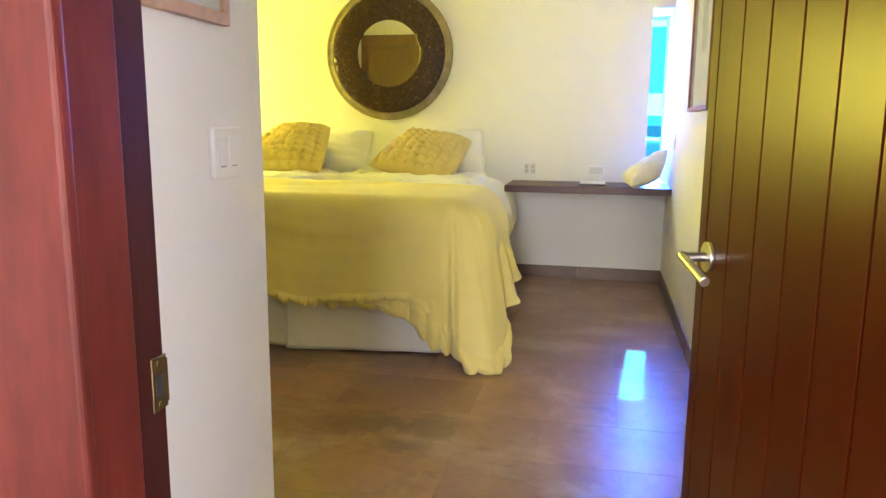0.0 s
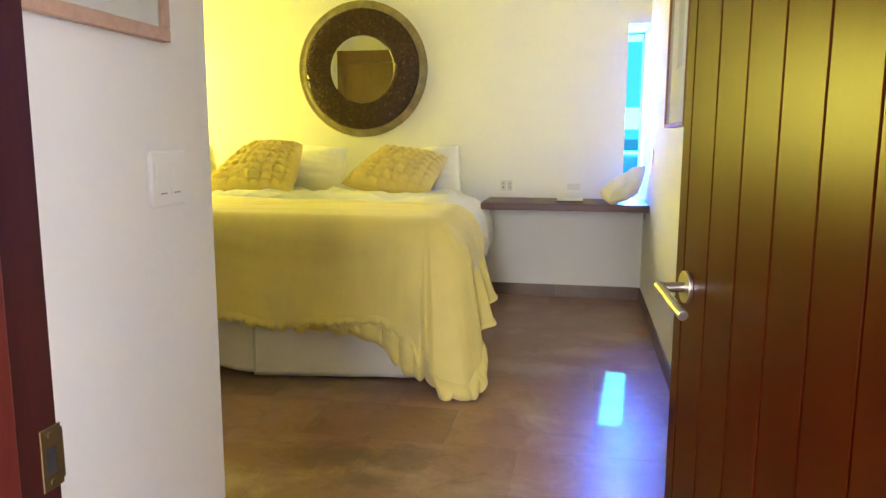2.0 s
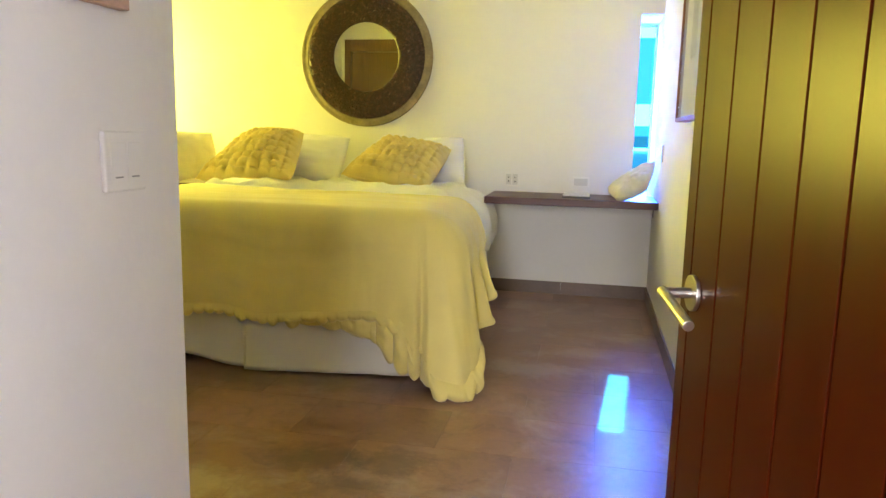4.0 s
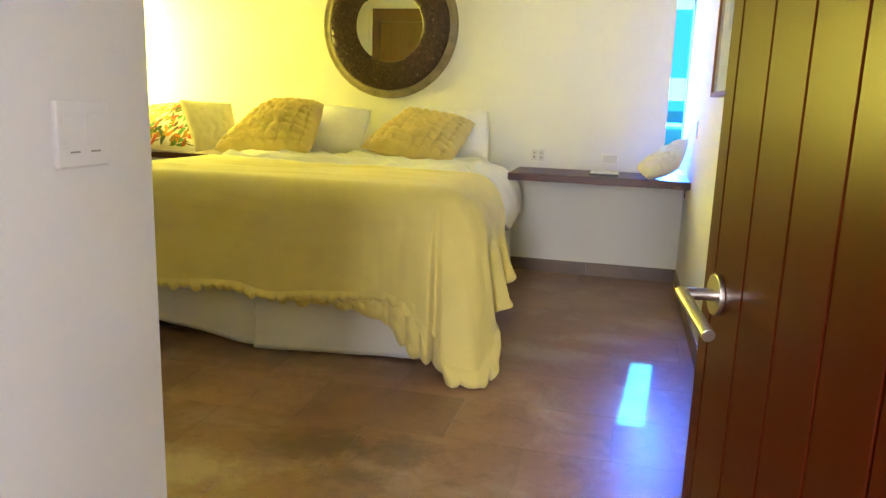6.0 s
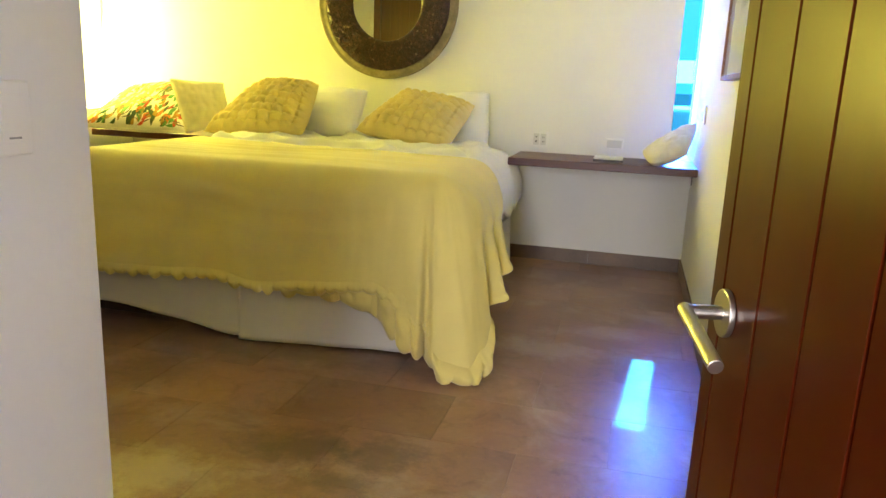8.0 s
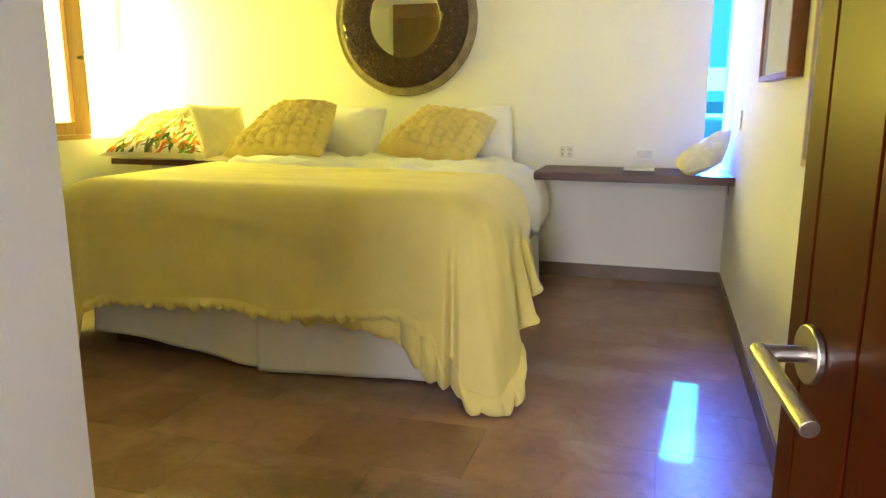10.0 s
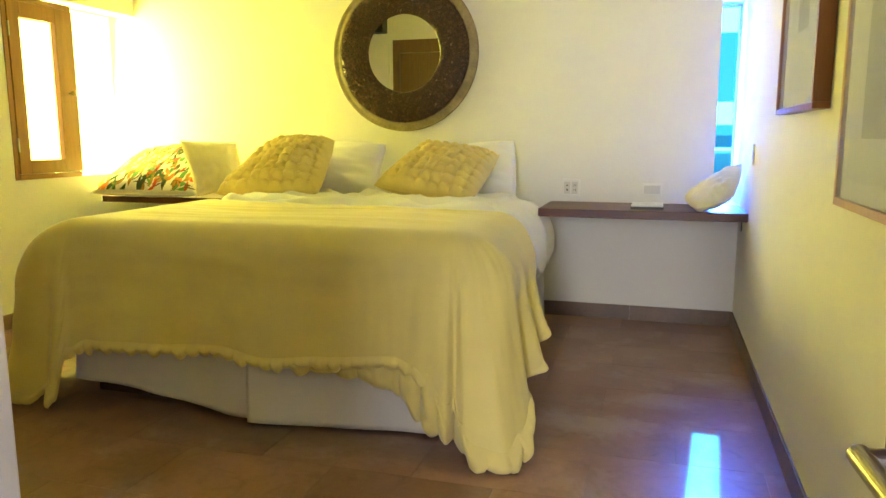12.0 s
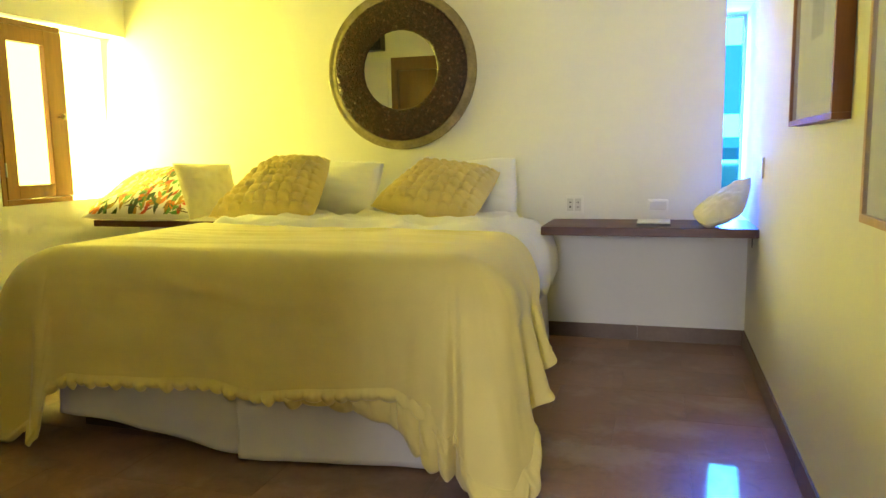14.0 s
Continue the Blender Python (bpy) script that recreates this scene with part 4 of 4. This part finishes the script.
# ---------------------------------------------------------------- pillows
def pillow_surface(c, thick, pinch=0.05, bubbles=0, seed=0.0, round_off=0.06):
    """c: corners bottom-left, bottom-right, top-right, top-left, as seen from its front. Returns f(u, v, side)."""
    c = [Vector(p) for p in c]
    n = (c[1] - c[0]).cross(c[3] - c[0]).normalized()

    def f(u, v, side):
        # pull the middles of the edges in, so that the corners stand out as tips
        uu, vv = 2 * u - 1, 2 * v - 1
        pu, pv = uu * (1 - pinch * (1 - vv * vv)), vv * (1 - pinch * (1 - uu * uu))
        blunt = 1 - round_off * uu * uu * vv * vv
        a, b = (pu * blunt + 1) / 2, (pv * blunt + 1) / 2
        p = c[0].lerp(c[1], a).lerp(c[3].lerp(c[2], a), b)
        h = thick / 2 * max(0.0, (1 - uu ** 4) * (1 - vv ** 4)) ** 0.55 * (0.75 + 0.25 * (1 - uu * uu) * (1 - vv * vv))
        h *= 1 + 0.22 * noise.noise((u * 2.5 + seed, v * 2.5, side + seed))
        edge = min(1.0, 9 * min(u, 1 - u, v, 1 - v))
        if bubbles and side > 0:
            bu = u * bubbles + 0.18 * noise.noise((u * 4, v * 4, seed))
            bv = v * bubbles + 0.18 * noise.noise((u * 4, v * 4, seed + 3))
            cell = abs(math.sin(math.pi * bu) * math.sin(math.pi * bv)) ** 0.32
            crumple = 0.35 * noise.noise((u * 26, v * 26, seed)) * (1 - cell)
            h += 0.050 * edge * (cell - 0.6 + crumple)
        h += edge * (0.007 * noise.noise((u * 9 + seed, v * 9, side)) + 0.012 * abs(noise.noise((u * 4 + v * 2 + seed, v * 5 - u * 2, side))))
        q = p + n * (h * side)
        return q
    return f, n


def pillow(name, label, corners, thick, mat, bubbles=0, seed=0.0, n=40, group="pillows on the bed", pinch=0.05):
    ob = thing(name, label, "pillow", group)
    f, nrm = pillow_surface(corners, thick, pinch, bubbles, seed)
    n = n if not bubbles else bubbles * 9
    bm = grid_mesh(n + 1, n + 1, lambda i, j: f(i / n, j / n, 1))
    back = grid_mesh(n + 1, n + 1, lambda i, j: f(i / n, j / n, -1))
    me = bpy.data.meshes.new("tmp")
    back.to_mesh(me)
    back.free()
    bm.from_mesh(me)
    bpy.data.meshes.remove(me)
    bmesh.ops.remove_doubles(bm, verts=bm.verts, dist=1e-5)
    part("cushion", bm, mat, ob, smooth=True)
    # piped seam
    loop = [f(k / 40, 0, 1) for k in range(40)] + [f(1, k / 40, 1) for k in range(40)] + [f(1 - k / 40, 1, 1) for k in range(40)] + [f(0, 1 - k / 40, 1) for k in range(41)]

    def seam(i, j):
        a = 2 * math.pi * j / 6
        t = (loop[(i + 1) % 160] - loop[(i - 1) % 160]).normalized()
        e = nrm
        g = t.cross(e)
        return loop[i % 160] + e * (0.0035 * math.cos(a)) + g * (0.0035 * math.sin(a))
    part("seam", grid_mesh(161, 7, seam), mat, ob, smooth=True)
    return ob, f, nrm


pillow("pillow_white", "plain white bed pillow standing against the wall", [(-2.80, 5.42, 0.83), (-1.78, 5.42, 0.83), (-1.80, 5.72, 1.175), (-2.78, 5.72, 1.195)], 0.20, LINEN, seed=1.0)
pillow("pillow_white", "plain white bed pillow standing against the wall", [(-1.74, 5.42, 0.83), (-0.83, 5.42, 0.83), (-0.905, 5.72, 1.20), (-1.56, 5.72, 1.110)], 0.22, LINEN, seed=2.0)
pillow("pillow_puffed", "yellow pillow puffed in a grid of small squares", [(-2.82, 5.06, 0.840), (-2.01, 5.03, 0.865), (-2.10, 5.48, 1.205), (-2.52, 5.48, 1.195)], 0.25, PUFF, bubbles=9, seed=3.0, pinch=0.02)
pillow("pillow_puffed", "yellow pillow puffed in a grid of small squares", [(-1.70, 5.08, 0.918), (-1.03, 5.00, 0.832), (-0.94, 5.43, 1.110), (-1.46, 5.46, 1.150)], 0.25, PUFF, bubbles=9, seed=4.0, pinch=0.02)
pillow("pillow_cream", "plain cream pillow leaning between the shelf and the bed", [(-2.965, 5.11, 0.808), (-2.71, 5.34, 0.87), (-2.88, 5.50, 1.185), (-3.165, 5.22, 1.205)], 0.13, CREAM, seed=5.0, pinch=0.09)
pillow("pillow_shelf", "cream pillow leaning on the wall at the slit window", [(0.215, 5.285, 0.808), (0.430, 5.45, 0.865), (0.487, 5.64, 1.065), (0.150, 5.49, 0.865)], 0.12, CREAM, seed=6.0, group="pillows on the shelves", pinch=-0.04)

# embroidered pillow on the left shelf
floral, fsurf, fn = pillow("pillow_floral", "white pillow embroidered with red, orange and green leaves", [(-3.945, 5.18, 0.815), (-2.99, 5.24, 0.812), (-3.22, 5.62, 1.165), (-3.76, 5.64, 1.115)], 0.20, LINEN, seed=7.0, group="pillows on the shelves")
LEAVES = {
    "green_thread": (0.10, 0.30, 0.08), "dark_green_thread": (0.020, 0.070, 0.030), "orange_thread": (0.75, 0.22, 0.03),
    "red_thread": (0.55, 0.06, 0.03), "ochre_thread": (0.42, 0.24, 0.03), "brown_thread": (0.10, 0.035, 0.02),
}
rng = random.Random(9)
for name, colour in LEAVES.items():
    bm = bmesh.new()
    mat = material(name, colour, 0.8, vary=0.1, scale=30, grain=300, bump=0.3, bump_dist=0.001)
    count = 60 if "green" in name else 44
    for k in range(count):
        cu, cv, a = rng.uniform(0.04, 0.96), rng.uniform(0.03, 0.97), rng.gauss(0.9, 0.5)
        ln, wd = rng.uniform(0.07, 0.15), rng.uniform(0.010, 0.022)
        if "brown" in name:
            wd = 0.005
        curve = rng.uniform(-0.02, 0.02)
        rows = []
        for i in range(7):
            q = i / 6 - 0.5
            half = wd * max(0.06, math.cos(q * math.pi * 0.96)) ** 0.8
            row = []
            for e in (-1, 1):
                lu, lv = q * 2 * ln * 0.5, e * half + curve * (0.25 - q * q) * 4
                u = cu + lu * math.cos(a) - lv * math.sin(a)
                v = cv + (lu * math.sin(a) + lv * math.cos(a)) * 1.6
                u, v = min(max(u, 0.02), 0.98), min(max(v, 0.02), 0.98)
                row.append(bm.verts.new(fsurf(u, v, 1) + fn * 0.0022))
            rows.append(row)
        for i in range(6):
            bm.faces.new((rows[i][0], rows[i][1], rows[i + 1][1], rows[i + 1][0]))
    ob = part("embroidery", bm, mat, floral)
    ob["label"] = name.replace("_thread", "").replace("_", " ") + " embroidered leaves"
    ob["kind"] = "stuff"

# ---------------------------------------------------------------- floor tiles, laid in half bond
TW, TD, JOINT = 0.615, 0.385, 0.0004
tile_mesh = {}
row = 0
y = 2.885 - TD * 15
while y < SLIT_OUT:
    x = -1.425 - TW * 6 - (TW / 2 if row % 2 else 0)
    while x < 1.85:
        x0, x1, y0, y1 = max(x, LEFT), min(x + TW, 1.70), max(y, -2.6), min(y + TD, BACK)
        if y0 >= 0.6:
            x1 = min(x1, RIGHT)
        elif y1 > 0.6:
            x1 = min(x1, RIGHT) if y0 > 0.2 else x1
        inside = y1 > CORNER or (y1 > 0.55 and x1 > STUB) or (y1 <= 0.58 + TD and x1 > -2.0)
        if y0 >= 0.6 and y1 <= CORNER:
            x0 = max(x0, STUB)
        elif y1 <= 0.6:
            x0 = max(x0, -2.0)
        if inside and x1 - x0 > 0.02 and y1 - y0 > 0.02:
            key = (round(x1 - x0, 3), round(y1 - y0, 3))
            if key not in tile_mesh:
                w, d = (x1 - x0) / 2 - JOINT, (y1 - y0) / 2 - JOINT
                b = box(-w, -d, -0.0035, w, d, 0.0, bevel=0.0008, seg=1)
                me = bpy.data.meshes.new("floor_tile")
                b.to_mesh(me)
                b.free()
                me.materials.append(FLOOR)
                tile_mesh[key] = me
            ob = new("floor_tile", tile_mesh[key])
            ob.location = ((x0 + x1) / 2, (y0 + y1) / 2, 0)
            ob.parent = floor
        x += TW
    y += TD
    row += 1
